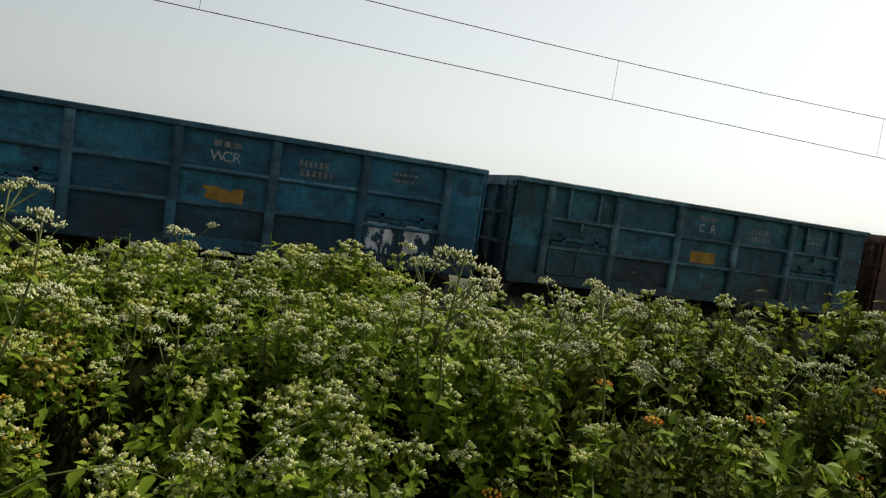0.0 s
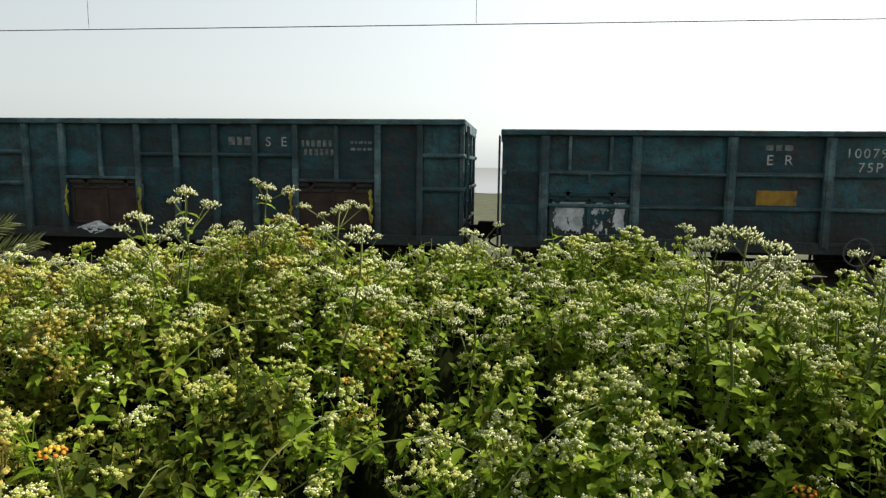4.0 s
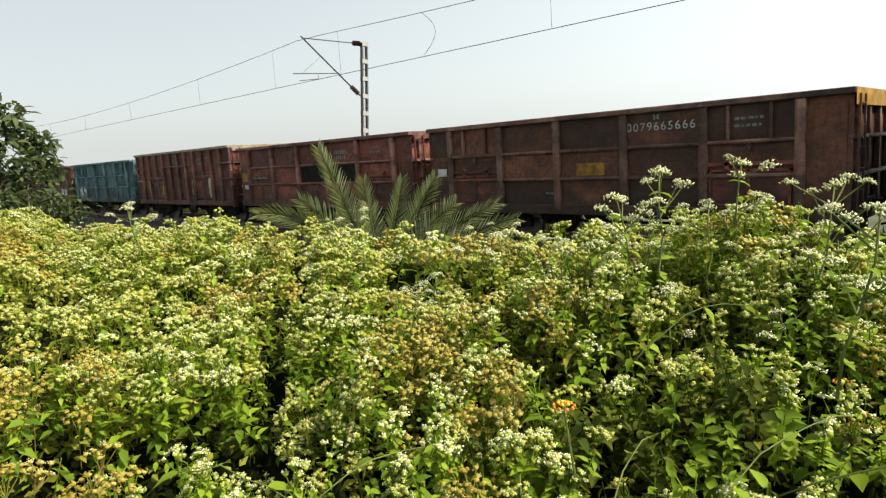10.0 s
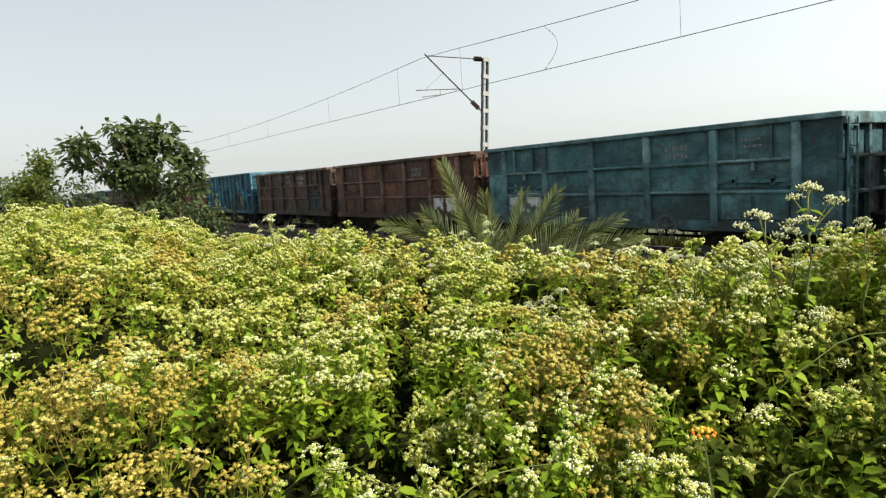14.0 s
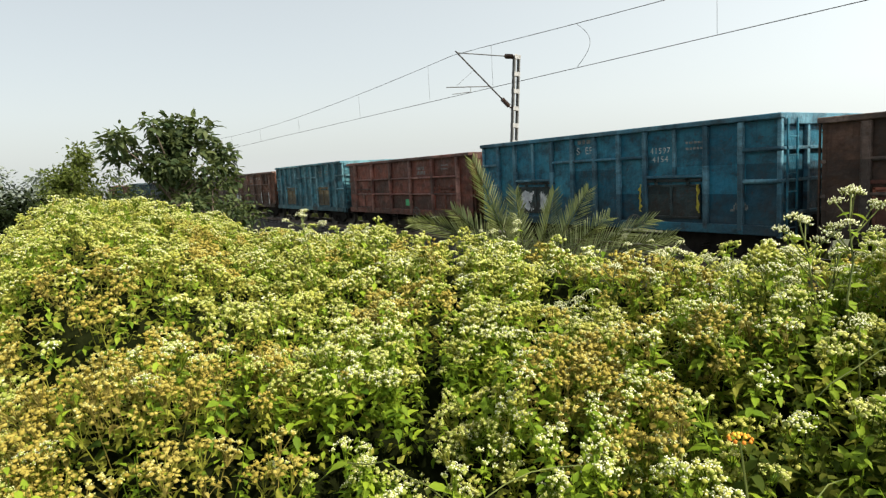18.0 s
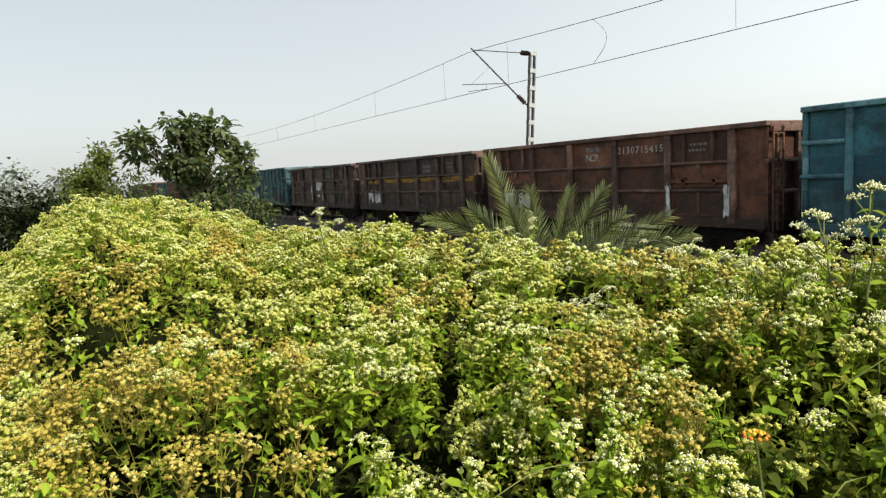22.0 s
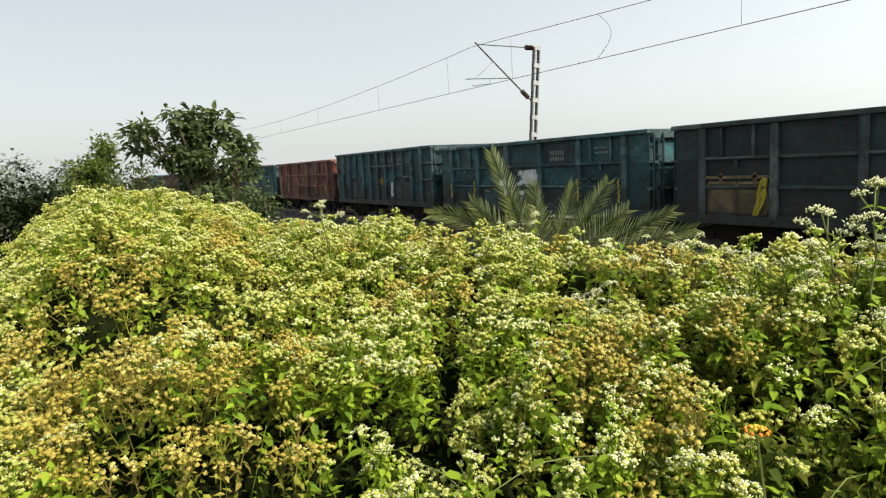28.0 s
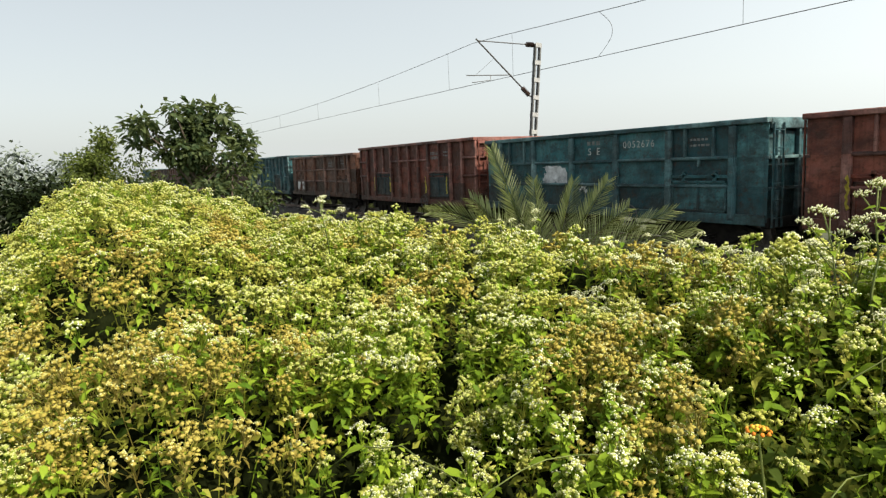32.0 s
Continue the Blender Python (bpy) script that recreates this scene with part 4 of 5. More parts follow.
            for k in range(9):
                u = k / 8
                wd = 0.07 + 0.13 * math.sin(math.pi * (0.15 + 0.7 * u)) + 0.02 * math.sin(k * 2.3)
                cx = doors[0][1] - 0.06 - 0.20 * u
                rows.append([bm.verts.new((cx - wd / 2 + wd * j / 4, yd - 0.05 - 0.03 * math.sin(j * 1.7 + k * 0.9), 1.80 - 0.78 * u + 0.02 * math.sin(j * 2 + k))) for j in range(5)])
            for p, q in zip(rows, rows[1:]):
                for j in range(4):
                    bm.faces.new((p[j], p[j + 1], q[j + 1], q[j]))
            bmesh.ops.solidify(bm, geom=bm.faces[:], thickness=0.006)
            part("yellow_cloth", bm, TAPE, w, "strip of yellow cloth tied to the door")
        elif m.startswith("tape"):
            for d in (doors if m == "tape" else doors[1:]):
                for e in (d[0] - 0.06, d[1] + 0.0):
                    part("torn_tape", ribbon(e, 1.84, 1.2, rng), TAPE, w, "torn yellow sealing tape")
    if n == 11:
        for ob in w.children:
            if ob.name.startswith("top_rim"):
                ob.material_slots[0].link = "OBJECT"
                ob.material_slots[0].material = PALERIM
    if n == 9:
        part("end_band", boxes((5.021, 5.027, -1.55, 1.5, 2.72, 3.0), bevel=0), YELLOW, w, "yellow painted top of the end wall")
    if n % 2:
        part("chalk_smear", flake(bmesh.new(), rng.uniform(-4.4, 4.4), rng.uniform(1.15, 1.5), rng.uniform(0.2, 0.5), rng.uniform(0.12, 0.3), n + 0.3, y, rng.uniform(0.5, 0.62)), FAINT, w, "smeared chalk mark")
    if n == 10:
        for x0, x1, z0, z1, mat, words in ((-4.85, -4.5, 1.72, 2.05, YELLOW, "small faded yellow panel"), (-4.75, -4.5, 1.42, 1.58, WHITE, "small white painted panel")):
            part("painted_panel", flake(bmesh.new(), (x0 + x1) / 2, (z0 + z1) / 2, x1 - x0, z1 - z0, n + z0, y, -0.6, 0.03), mat, w, words)
        bars(w, -3.95, 1.80, (0.2, 0.12, 0.25, 0.1, 0.16), 0.07, -SHEET - 0.075, 0.05)
        for x0, x1 in ((-0.74, 0.74), (0.94, 2.42)):
            part("dark_panel", plate(x0 + 0.03, x1 - 0.03, 1.66, 2.16, y), UNDER, w, "side panel patched in black steel")
    if n == 5:
        # a crumpled plastic sheet caught under the door
        bm = bmesh.new()
        bmesh.ops.create_grid(bm, x_segments=26, y_segments=9, size=0.5)
        for v in bm.verts:
            u, h = v.co.x, v.co.y
            k = noise.noise((u * 7, h * 5, 2.0))
            v.co = Vector((-2.62 + u * 0.78 + 0.05 * k, -SHEET - 0.10 - 0.06 * noise.noise((u * 9, h * 9, 7.0)), 0.98 + h * 0.26 * (0.55 + 0.45 * math.cos(u * 7)) + 0.06 * k))
        bmesh.ops.solidify(bm, geom=bm.faces[:], thickness=0.003)
        part("plastic_sheet", bm, LIME, w, "crumpled white plastic sheet under the door")
    if n == 9:
        part("white_panel", plate(-4.75, -4.42, 1.72, 1.92, y), WHITE, w, "small white painted panel")
        lettering(w, "SE", 1.55, 2.76, 0.13, y)
    if n == 11:
        part("white_seal", flake(bmesh.new(), doors[1][1] + 0.05, 1.5, 0.16, 0.85, n + 0.1, -HALF - 0.02, -0.1), WHITE, w, "ragged white lime seal beside the door")


DOORS = {5: ("rusty", "rusty"), 9: ("red", "red"), 14: ("red", "slate"), 4: (None, "slate"), 11: ("red", "red"), 22: ("khaki", None), 17: ("khaki", "khaki")}


def make_train():
    masters, wagons = {}, {}
    for n, kind, colour, zone, marks in TRAIN:
        if kind not in masters:
            w = new("freight_wagon")
            (body_narrow if kind == "A" else body_wide)(w, *(() if kind == "A" else (kind == "C",)))
            running_gear(w)
            hand_wheel(w, 1.4)
            masters[kind] = w
            wagons[n] = w
        else:
            wagons[n] = copy_thing(masters[kind], Matrix.Identity(4))
    for n, kind, colour, zone, marks in TRAIN:
        w = wagons[n]
        for ob in w.children_recursive:
            sl = ob.material_slots[0] if ob.material_slots else None
            if sl and sl.material == PAINTS["blue"]:
                sl.link = "OBJECT"
                sl.material = PAINTS[colour]
            elif sl and sl.material == RIBS["blue"]:
                sl.link = "OBJECT"
                sl.material = RIBS[colour]
            elif sl and sl.material == INSIDE and colour in ("blue", "teal", "light_blue"):
                sl.link = "OBJECT"
                sl.material = PAINTS["light_blue"]
        # doors painted unlike the body
        left, right = DOORS.get(n, ("slate", "slate") if kind == "A" else (None, None))
        for ob in w.children:
            if ob.name.startswith("door"):
                coat = left if ob.bound_box[0][0] < 0 else right
                for d in (ob, *ob.children) if coat else ():
                    d.material_slots[0].link = "OBJECT"
                    d.material_slots[0].material = RUSTY if coat == "rusty" else PAINTS[coat]
        dress(w, n, kind, colour, zone, marks)
        bays = "narrow-ribbed tall" if kind == "A" else "wide-bayed"
        extra = " with white splashed doors" if any(m.startswith("splash") for m in marks) else " with torn yellow tape" if any(m.startswith("tape") for m in marks) else " with a yellow band" if "stripe" in marks else ""
        tagged(w, f"{COLOUR_WORDS[colour]} {bays} open freight wagon{extra}", "freight wagon", "wagons of the train")
    return wagons


WAGONS = make_train()


def motions():
    # small unevenness of the run
    fixes = {1.0: -0.03, 2.0: 0.26, 9.5: -0.25, 10: -0.34, 10.5: -0.37, 11: -0.37, 11.5: -0.27, 12: -0.1, 22: -0.33, 25: -0.08, 30: -0.28}
    times = sorted([0.5, 1.5, 2.5, 9.5, 10.5, 11.5, 12.5] + list(range(0, 33)))
    for n, w in WAGONS.items():
        off = offset_of(n)
        walk(w, [(t, Matrix.Translation((train_x(t) + fixes.get(t, 0.0) - off, TRACK_Y, 0))) for t in times])
        # wheels roll while the wagon passes
        seen = [t * 0.08 for t in range(0, 401) if -38 < train_x(t * 0.08) - off < 22]
        if not seen:
            continue
        ts = sorted({0.0, 32.0, *[round(t, 2) for t in seen]})
        for ax in [c for c in w.children if c.name.startswith("wheelset")]:
            p = ax.matrix_local.translation.copy()
            rows = []
            for t in ts:
                tt = min(max(t, seen[0]), seen[-1])
                rows.append((t, Matrix.Translation(p) @ Matrix.Rotation((train_x(tt) - train_x(seen[0])) / 0.5, 4, "Y")))
            walk(ax, rows)

# ---- bushes ----
RNG = np.random.default_rng(11)
AZ = np.array([-95, -80, -70, -60, -52, -43, -34, -27, -17, -7, 5, 16, 25, 35, 45, 60, 70, 76, 82, 89, 91.5, 93.5, 97, 105, 125.])
EL = np.array([-4, -2.6, -2.8, -4.5, -5.6, -7.8, -9.4, -12.0, -10.4, -9.9, -8.9, -8.7, -9.7, -9.5, -9.0, -6.6, -4.9, -4.2, -1.9, -1.1, -2.4, -4.6, -7.5, -9.5, -11.])
RE = np.array([3.6, 3.6, 3.6, 3.4, 3.2, 2.9, 2.7, 2.6, 2.6, 2.8, 2.9, 3.0, 3.1, 3.3, 3.6, 5.2, 7.5, 9.0, 10.5, 10.0, 9.4, 8.6, 7.0, 4.5, 3.5])


def cells(x, y, size, seed):
    """Distance to the nearest and the gap to the next of scattered points, in cell sizes, with that point and its own random number."""
    gx, gy = np.floor(x / size), np.floor(y / size)
    best, nxt = np.full(x.shape, 9.0), np.full(x.shape, 9.0)
    bx, by, own = np.zeros(x.shape), np.zeros(x.shape), np.zeros(x.shape)
    for i in (-1, 0, 1):
        for j in (-1, 0, 1):
            cx, cy = gx + i, gy + j
            h = np.sin(cx * 127.1 + cy * 311.7 + seed) * 43758.5453
            h2 = np.sin(cx * 269.5 + cy * 183.3 + seed * 1.7) * 24634.6345
            h3 = np.sin(cx * 419.2 + cy * 71.9 + seed * 2.3) * 35411.231
            px, py, q = cx + (h - np.floor(h)), cy + (h2 - np.floor(h2)), h3 - np.floor(h3)
            d = np.hypot(px - x / size, py - y / size)
            near = d < best
            nxt = np.where(near, best, np.minimum(nxt, d))
            bx, by, own = np.where(near, px * size, bx), np.where(near, py * size, by), np.where(near, q, own)
            best = np.where(near, d, best)
    return best, nxt - best, bx, by, own


def canopy(x, y, lumps=True):
    """Height of the bush tops, for arrays of places: clumps over a slope; falls away past the far edge."""
    dx, dy = x - EYE.x, y - EYE.y
    r, az = np.hypot(dx, dy), np.degrees(np.arctan2(-dx, dy))
    re = np.interp(az, AZ, RE)
    ze = EYE.z + re * np.tan(np.radians(np.interp(az, AZ, EL)))
    s = np.clip((r - 1.0) / (re - 1.0), 0, 1)
    zn = 1.32
    z = zn + (ze - zn) * (1 - (1 - s) ** np.where(re > 4, 2.6, 1.5))
    z = z - np.clip((r - re) / 2.4, 0, 1) * 0.6 - smooth(1.9, 2.9, r - re) * (z + 0.3) - smooth(0, 0.35, 1.05 - r) * 0.9
    if lumps:
        d1, e1, _, _, q1 = cells(x, y, 0.62, 3.1)
        d2, e2, _, _, q2 = cells(x, y, 0.21, 8.7)
        z = z + 0.44 * (np.sqrt(np.clip(1 - d1 * d1, 0, 1)) - 0.86) + 0.16 * (q1 - 0.5) + 0.10 * (np.sqrt(np.clip(1 - 1.1 * d2 * d2, 0, 1)) - 0.75) + 0.06 * (q2 - 0.5)
    return z


def places(count, near=1.05, power=1.6, outer=False):
    """Places over the bushes, denser close by, or over their far slope: x, y, distance, bearing."""
    az = RNG.uniform(-93, 121, count) if outer else RNG.uniform(-88, 116, count)
    re = np.interp(az, AZ, RE) + 0.8
    u = RNG.uniform(0, 1, count) ** power
    r = re - 0.5 + 2.5 * u if outer else near + (re - near) * u
    a = np.radians(az)
    return EYE.x - np.sin(a) * r, EYE.y + np.cos(a) * r, r, az


def lime_share(r, az):
    """1 in the patch of fresh green growth close by."""
    return smooth(45, 52, az) * (1 - smooth(70, 77, az)) * (1 - smooth(2.7, 3.6, r))


def gold_share(r, az):
    """1 in the withered golden patches."""
    return np.clip(np.exp(-((az - 84) / 10) ** 2) * (1 - smooth(2.6, 3.5, r)) + np.exp(-((az - 44) / 5) ** 2) * (1 - smooth(2.2, 2.7, r)), 0, 1)


def vine_share(x, y):
    """0 in the green bushes, 1 in the yellow creeper."""
    az = np.degrees(np.arctan2(-(x - EYE.x), y - EYE.y))
    _, _, _, _, q = cells(x, y, 0.45, 5.5)
    return np.clip(smooth(2, 48, az) * 0.9 + 0.6 * (q - 0.5) * smooth(-10, 25, az) - 0.5 * np.exp(-((az - 32) / 9) ** 2) * (1 - smooth(2.3, 3.0, np.hypot(x - EYE.x, y - EYE.y))) - 0.5 * lime_share(np.hypot(x - EYE.x, y - EYE.y), az), 0.02, 0.97)


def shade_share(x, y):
    """Share of dark lantana leaves: most of the growth to the right, and its painted shade."""
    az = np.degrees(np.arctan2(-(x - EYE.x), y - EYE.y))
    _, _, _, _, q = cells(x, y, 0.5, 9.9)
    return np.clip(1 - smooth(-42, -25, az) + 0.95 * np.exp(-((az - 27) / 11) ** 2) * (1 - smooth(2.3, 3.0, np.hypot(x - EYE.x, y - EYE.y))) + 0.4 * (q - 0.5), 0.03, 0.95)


def ends_fade(az):
    """1 over the bushes, falling to 0 at either end of the thicket."""
    return smooth(-95, -86, az) * (1 - smooth(113, 122.5, az))


def leaf_layer(name, count, mat, length, label, pick, depth=0.10, power=1.5, outer=False):
    x, y, r, az = places(count, power=power, outer=outer)
    _, e1, _, _, _ = cells(x, y, 0.62, 3.1)
    keep = pick(x, y) & (RNG.uniform(0, 1, len(x)) < 0.2 + 0.8 * smooth(0.03, 0.2, e1))
    x, y, r = x[keep], y[keep], r[keep]
    k = len(x)
    d2, e2, bx, by, q = cells(x, y, 0.21, 8.7)
    z = canopy(x, y, not outer) - (0.06 if outer else 0.16) - np.abs(RNG.normal(0, depth, k))
    if outer:
        z = ground_z(x, y) + (z - ground_z(x, y)) * ends_fade(az[keep])
    turn = np.arctan2(y - by, x - bx) + RNG.normal(0, 0.9, k)
    d = np.stack([np.cos(turn), np.sin(turn), RNG.normal(-0.15, 0.6, k)], 1)
    rot = frames_of(d, spin=RNG.normal(0, 0.7, k))
    size = length * RNG.uniform(0.55, 1.3, k) * np.clip(0.75 + 0.09 * r, 0.85, 1.7)
    v, f = strewn(FLAT_V, FLAT_F, np.stack([x, y, z], 1), rot, size)
    tagged(hang(name, raw_mesh(name, v, f), mat, None), label, "foliage", kind="stuff")


def corymb(centres, radius, florets, width, length, rng):
    """Bundles of florets on domes round the centres, all along +y: places, turns and sizes."""
    k = len(centres) * florets
    a, q = rng.uniform(0, math.tau, k), np.sqrt((np.tile(np.arange(florets), len(centres)) + 0.5) / florets)
    off = np.stack([np.cos(a) * q, rng.normal(0, 0.15, k) - 0.6 * q * q, np.sin(a) * q], 1) * radius
    d = np.stack([np.cos(a) * q * 0.9, np.ones(k), np.sin(a) * q * 0.9], 1) + rng.normal(0, 0.12, (k, 3))
    w = width * rng.uniform(0.75, 1.25, k)
    return np.repeat(centres, florets, 0) + off, frames_of(d), np.stack([w, length * rng.uniform(0.8, 1.2, k), w], 1)


def sprig(rng, leaves, leaf, bundles, florets, spread, radius, tall=0.24, fine=True):
    """One shoot, its stem along +y: paired leaves below, a domed corymb on top. Returns leaf, cup and tip arrays."""
    lean = rng.normal(0, 0.12, 2)

    def stem_at(u):
        return np.stack([lean[0] * u * u * tall, u * tall, lean[1] * u * u * tall], 1)
    u = np.linspace(0.2, 0.93, leaves) + rng.normal(0, 0.03, leaves)
    a = np.arange(leaves) * 2.6 + rng.normal(0, 0.4, leaves)
    d = np.stack([np.cos(a), rng.normal(-0.2, 0.42, leaves), np.sin(a)], 1)
    # leaf blades face up along the stem
    y = d / np.linalg.norm(d, axis=1, keepdims=True)
    x = np.cross(y, np.array([[0, 1.0, 0]]))
    x /= np.linalg.norm(x, axis=1, keepdims=True)
    shape = (LEAF_V, LEAF_F) if fine else (FLAT_V, FLAT_F)
    lv, lf = strewn(*shape, stem_at(u), np.stack([x, y, np.cross(x, y)], 2), leaf * rng.uniform(0.55, 1.3, leaves) * (1.2 - 0.5 * u))
    # stem and side twigs as thin three-sided bars
    top = stem_at(np.ones(1))[0]
    ca, cq = np.arange(bundles) * 2.4 + rng.normal(0, 0.3, bundles), np.sqrt((np.arange(bundles) + 0.3) / max(bundles, 1))
    cpos = top + np.stack([np.cos(ca) * cq * spread, 0.015 + rng.normal(0, 0.008, bundles) - 0.45 * cq * cq * spread, np.sin(ca) * cq * spread], 1)
    bars = [(np.zeros(3), top)] + [(stem_at(np.array([0.72]))[0], c) for c in cpos[::2]]
    sv, sf = [], []
    for p, q in bars:
        w = 0.0018
        k = len(sv)
        for c in (p, q):
            sv += [c + [w, 0, 0], c + [-w * 0.5, 0, w * 0.87], c + [-w * 0.5, 0, -w * 0.87]]
        for i in range(3):
            j = (i + 1) % 3
            sf += [(k + i, k + j, k + 3 + j), (k + i, k + 3 + j, k + 3 + i)]
    lf = np.concatenate([lf, np.array(sf) + len(lv)])
    lv = np.concatenate([lv, np.array(sv)])
    if not bundles:
        return (lv, lf), None, None
    pv, pf = puffs(cpos, radius, 6 if fine else 5, rng)
    pos, rot, size = corymb(cpos, radius * 0.92, florets, radius * (0.72 if fine else 0.85), radius * 0.8, rng)
    return (lv, lf), (pv, pf), strewn(TIP_V, TIP_F, pos, rot, size)


def puffs(centres, radius, sides, rng):
    """The close-packed green cups of each bundle: a lumpy dome that narrows to its twig, along +y."""
    n = len(centres)
    a = np.arange(sides)[None] * math.tau / sides + rng.uniform(0, 1, (n, 1))
    q = radius * rng.uniform(0.75, 1.25, (n, sides))
    ring = np.stack([np.cos(a) * q, rng.normal(-0.15, 0.22, (n, sides)) * radius, np.sin(a) * q], 2)
    top = np.stack([rng.normal(0, 0.2, n), rng.uniform(0.3, 0.6, n), rng.normal(0, 0.2, n)], 1) * radius
    low = np.stack([np.zeros(n), np.full(n, -1.3 * radius), np.zeros(n)], 1)
    v = np.concatenate([ring, top[:, None], low[:, None]], 1) + centres[:, None]
    i = np.arange(sides)
    j = (i + 1) % sides
    f = np.concatenate([np.stack([j, i, np.full(sides, sides)], 1), np.stack([i, j, np.full(sides, sides + 1)], 1)])
    return v.reshape(-1, 3), (f[None] + (np.arange(n) * (sides + 2))[:, None, None]).reshape(-1, 3)


class Gather:
    """Collects pieces of one material into one mesh."""

    def __init__(self):
        self.v, self.f, self.n = [], [], 0

    def add(self, v, f):
        self.v.append(v)
        self.f.append(f + self.n)
        self.n += len(v)

    def put(self, name, mat, label, category):
        me = raw_mesh(name, np.concatenate(self.v), np.concatenate(self.f))
        tagged(hang(name, me, mat, None), label, category, kind="stuff")


def some(share):
    return lambda x, y: RNG.uniform(0, 1, len(x)) < share(x, y)


def plant(x, y, kinds, templates, leaf_of, cup_of, tip_of, into, scale=1.0, sink=0.17):
    """Sets shoots at places: kinds picks the family of each, a template of that family at random."""
    k = len(x)
    e = 0.04
    gx, gy = (canopy(x + e, y, False) - canopy(x - e, y, False)) / (2 * e), (canopy(x, y + e, False) - canopy(x, y - e, False)) / (2 * e)
    _, _, bx, by, _ = cells(x, y, 0.21, 8.7)
    up = np.stack([-gx * 0.45 + (x - bx) * 2.0, -gy * 0.45 + (y - by) * 2.0, np.ones(k)], 1) + RNG.normal(0, 0.16, (k, 3)) * [1, 1, 0]
    up[:, :2] = np.clip(up[:, :2], -1.0, 1.0)
    size = scale * RNG.uniform(0.75, 1.25, k)
    z = canopy(x, y) - sink * size + RNG.normal(0, 0.03, k)
    pos, rot, pick = np.stack([x, y, z], 1), frames_of(up, spin=RNG.uniform(0, math.tau, k)), RNG.integers(0, 1000, k)
    for fam, temps in templates.items():
        for i, shoot in enumerate(temps):
            sel = np.nonzero((kinds == fam) & (pick % len(temps) == i))[0]
            if not len(sel):
                continue
            for arrays, choice in zip(shoot, (leaf_of, cup_of, tip_of)):
                if arrays:
                    into[choice[fam][i % len(choice[fam])]].add(*strewn(*arrays, pos[sel], rot[sel], size[sel]))


def make_bushes():
    # a near-black sheet under the leaves closes the gaps, shade in its colour
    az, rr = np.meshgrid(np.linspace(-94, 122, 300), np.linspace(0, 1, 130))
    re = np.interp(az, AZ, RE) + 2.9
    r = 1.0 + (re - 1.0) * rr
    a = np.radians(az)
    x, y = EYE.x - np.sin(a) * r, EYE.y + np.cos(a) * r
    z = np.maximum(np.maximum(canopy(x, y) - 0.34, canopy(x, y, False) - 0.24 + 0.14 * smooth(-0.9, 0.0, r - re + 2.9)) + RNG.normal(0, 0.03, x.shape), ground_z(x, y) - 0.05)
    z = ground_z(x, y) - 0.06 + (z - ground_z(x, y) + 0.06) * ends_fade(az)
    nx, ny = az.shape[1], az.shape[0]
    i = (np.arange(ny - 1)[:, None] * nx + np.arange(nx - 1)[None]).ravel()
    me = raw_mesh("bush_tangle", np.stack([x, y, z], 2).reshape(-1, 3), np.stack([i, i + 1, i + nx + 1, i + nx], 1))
    tagged(hang("bush_tangle", me, GAP_SHADE, None), "near-black sheet inside the bushes, painted as the shade between stems", "undergrowth", kind="stuff")
    leaf_layer("lower_leaves", 60000, LEAF, 0.045, "green pointed leaves deep in the wild bushes", some(lambda x, y: (1 - 0.5 * vine_share(x, y)) * (1 - 0.8 * shade_share(x, y))), 0.11)
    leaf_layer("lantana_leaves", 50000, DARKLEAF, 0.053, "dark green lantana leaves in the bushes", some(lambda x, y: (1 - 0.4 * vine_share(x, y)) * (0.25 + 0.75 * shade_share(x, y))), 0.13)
    leaf_layer("creeper_leaves", 80000, VINE, 0.042, "small yellow-green creeper leaves in the bushes", some(lambda x, y: 0.9 * vine_share(x, y)), 0.07)
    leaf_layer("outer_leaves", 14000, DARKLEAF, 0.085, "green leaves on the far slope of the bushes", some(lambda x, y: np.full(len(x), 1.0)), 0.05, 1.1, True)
    g = {k: Gather() for k in ("leaf", "dark", "vine", "dry", "cream", "bud", "palebud", "brown", "vineflower")}
    rng = RNG
    near = {"flower": [sprig(rng, 13, 0.047, int(rng.integers(7, 12)) if k % 5 > 1 else 0, 6, rng.uniform(0.028, 0.046), 0.0088) for k in range(15)],
            "lantana": [sprig(rng, 15, 0.054, 0, 0, 0.02, 0.01) for _ in range(5)],
            "leafy": [sprig(rng, 15, 0.045, 0, 0, 0.02, 0.01) for _ in range(5)],
            "creeper": [sprig(rng, 9, 0.040, int(rng.integers(9, 14)), 5, rng.uniform(0.036, 0.050), 0.0088, 0.2) for _ in range(8)],
            "dried": [sprig(rng, 7, 0.034, 11, 5, 0.048, 0.0084, 0.2) for _ in range(4)]}
    far = {"flower": [sprig(rng, 8, 0.058, 8 if k % 5 > 1 else 0, 3, 0.042, 0.0122, fine=False) for k in range(10)],
           "lantana": [sprig(rng, 10, 0.076, 0, 0, 0.02, 0.01, fine=False) for _ in range(4)],
           "leafy": [sprig(rng, 10, 0.058, 0, 0, 0.02, 0.01, fine=False) for _ in range(4)],
           "creeper": [sprig(rng, 7, 0.044, 10, 3, 0.052, 0.0122, 0.2, fine=False) for _ in range(8)],
           "dried": [sprig(rng, 6, 0.040, 10, 3, 0.052, 0.0115, 0.2, fine=False) for _ in range(4)]}
    leaf_of = {"leafy": ["leaf"], "flower": ["leaf"], "lantana": ["dark", "dark", "leaf"], "creeper": ["vine", "leaf", "vine"], "dried": ["dry", "vine"]}
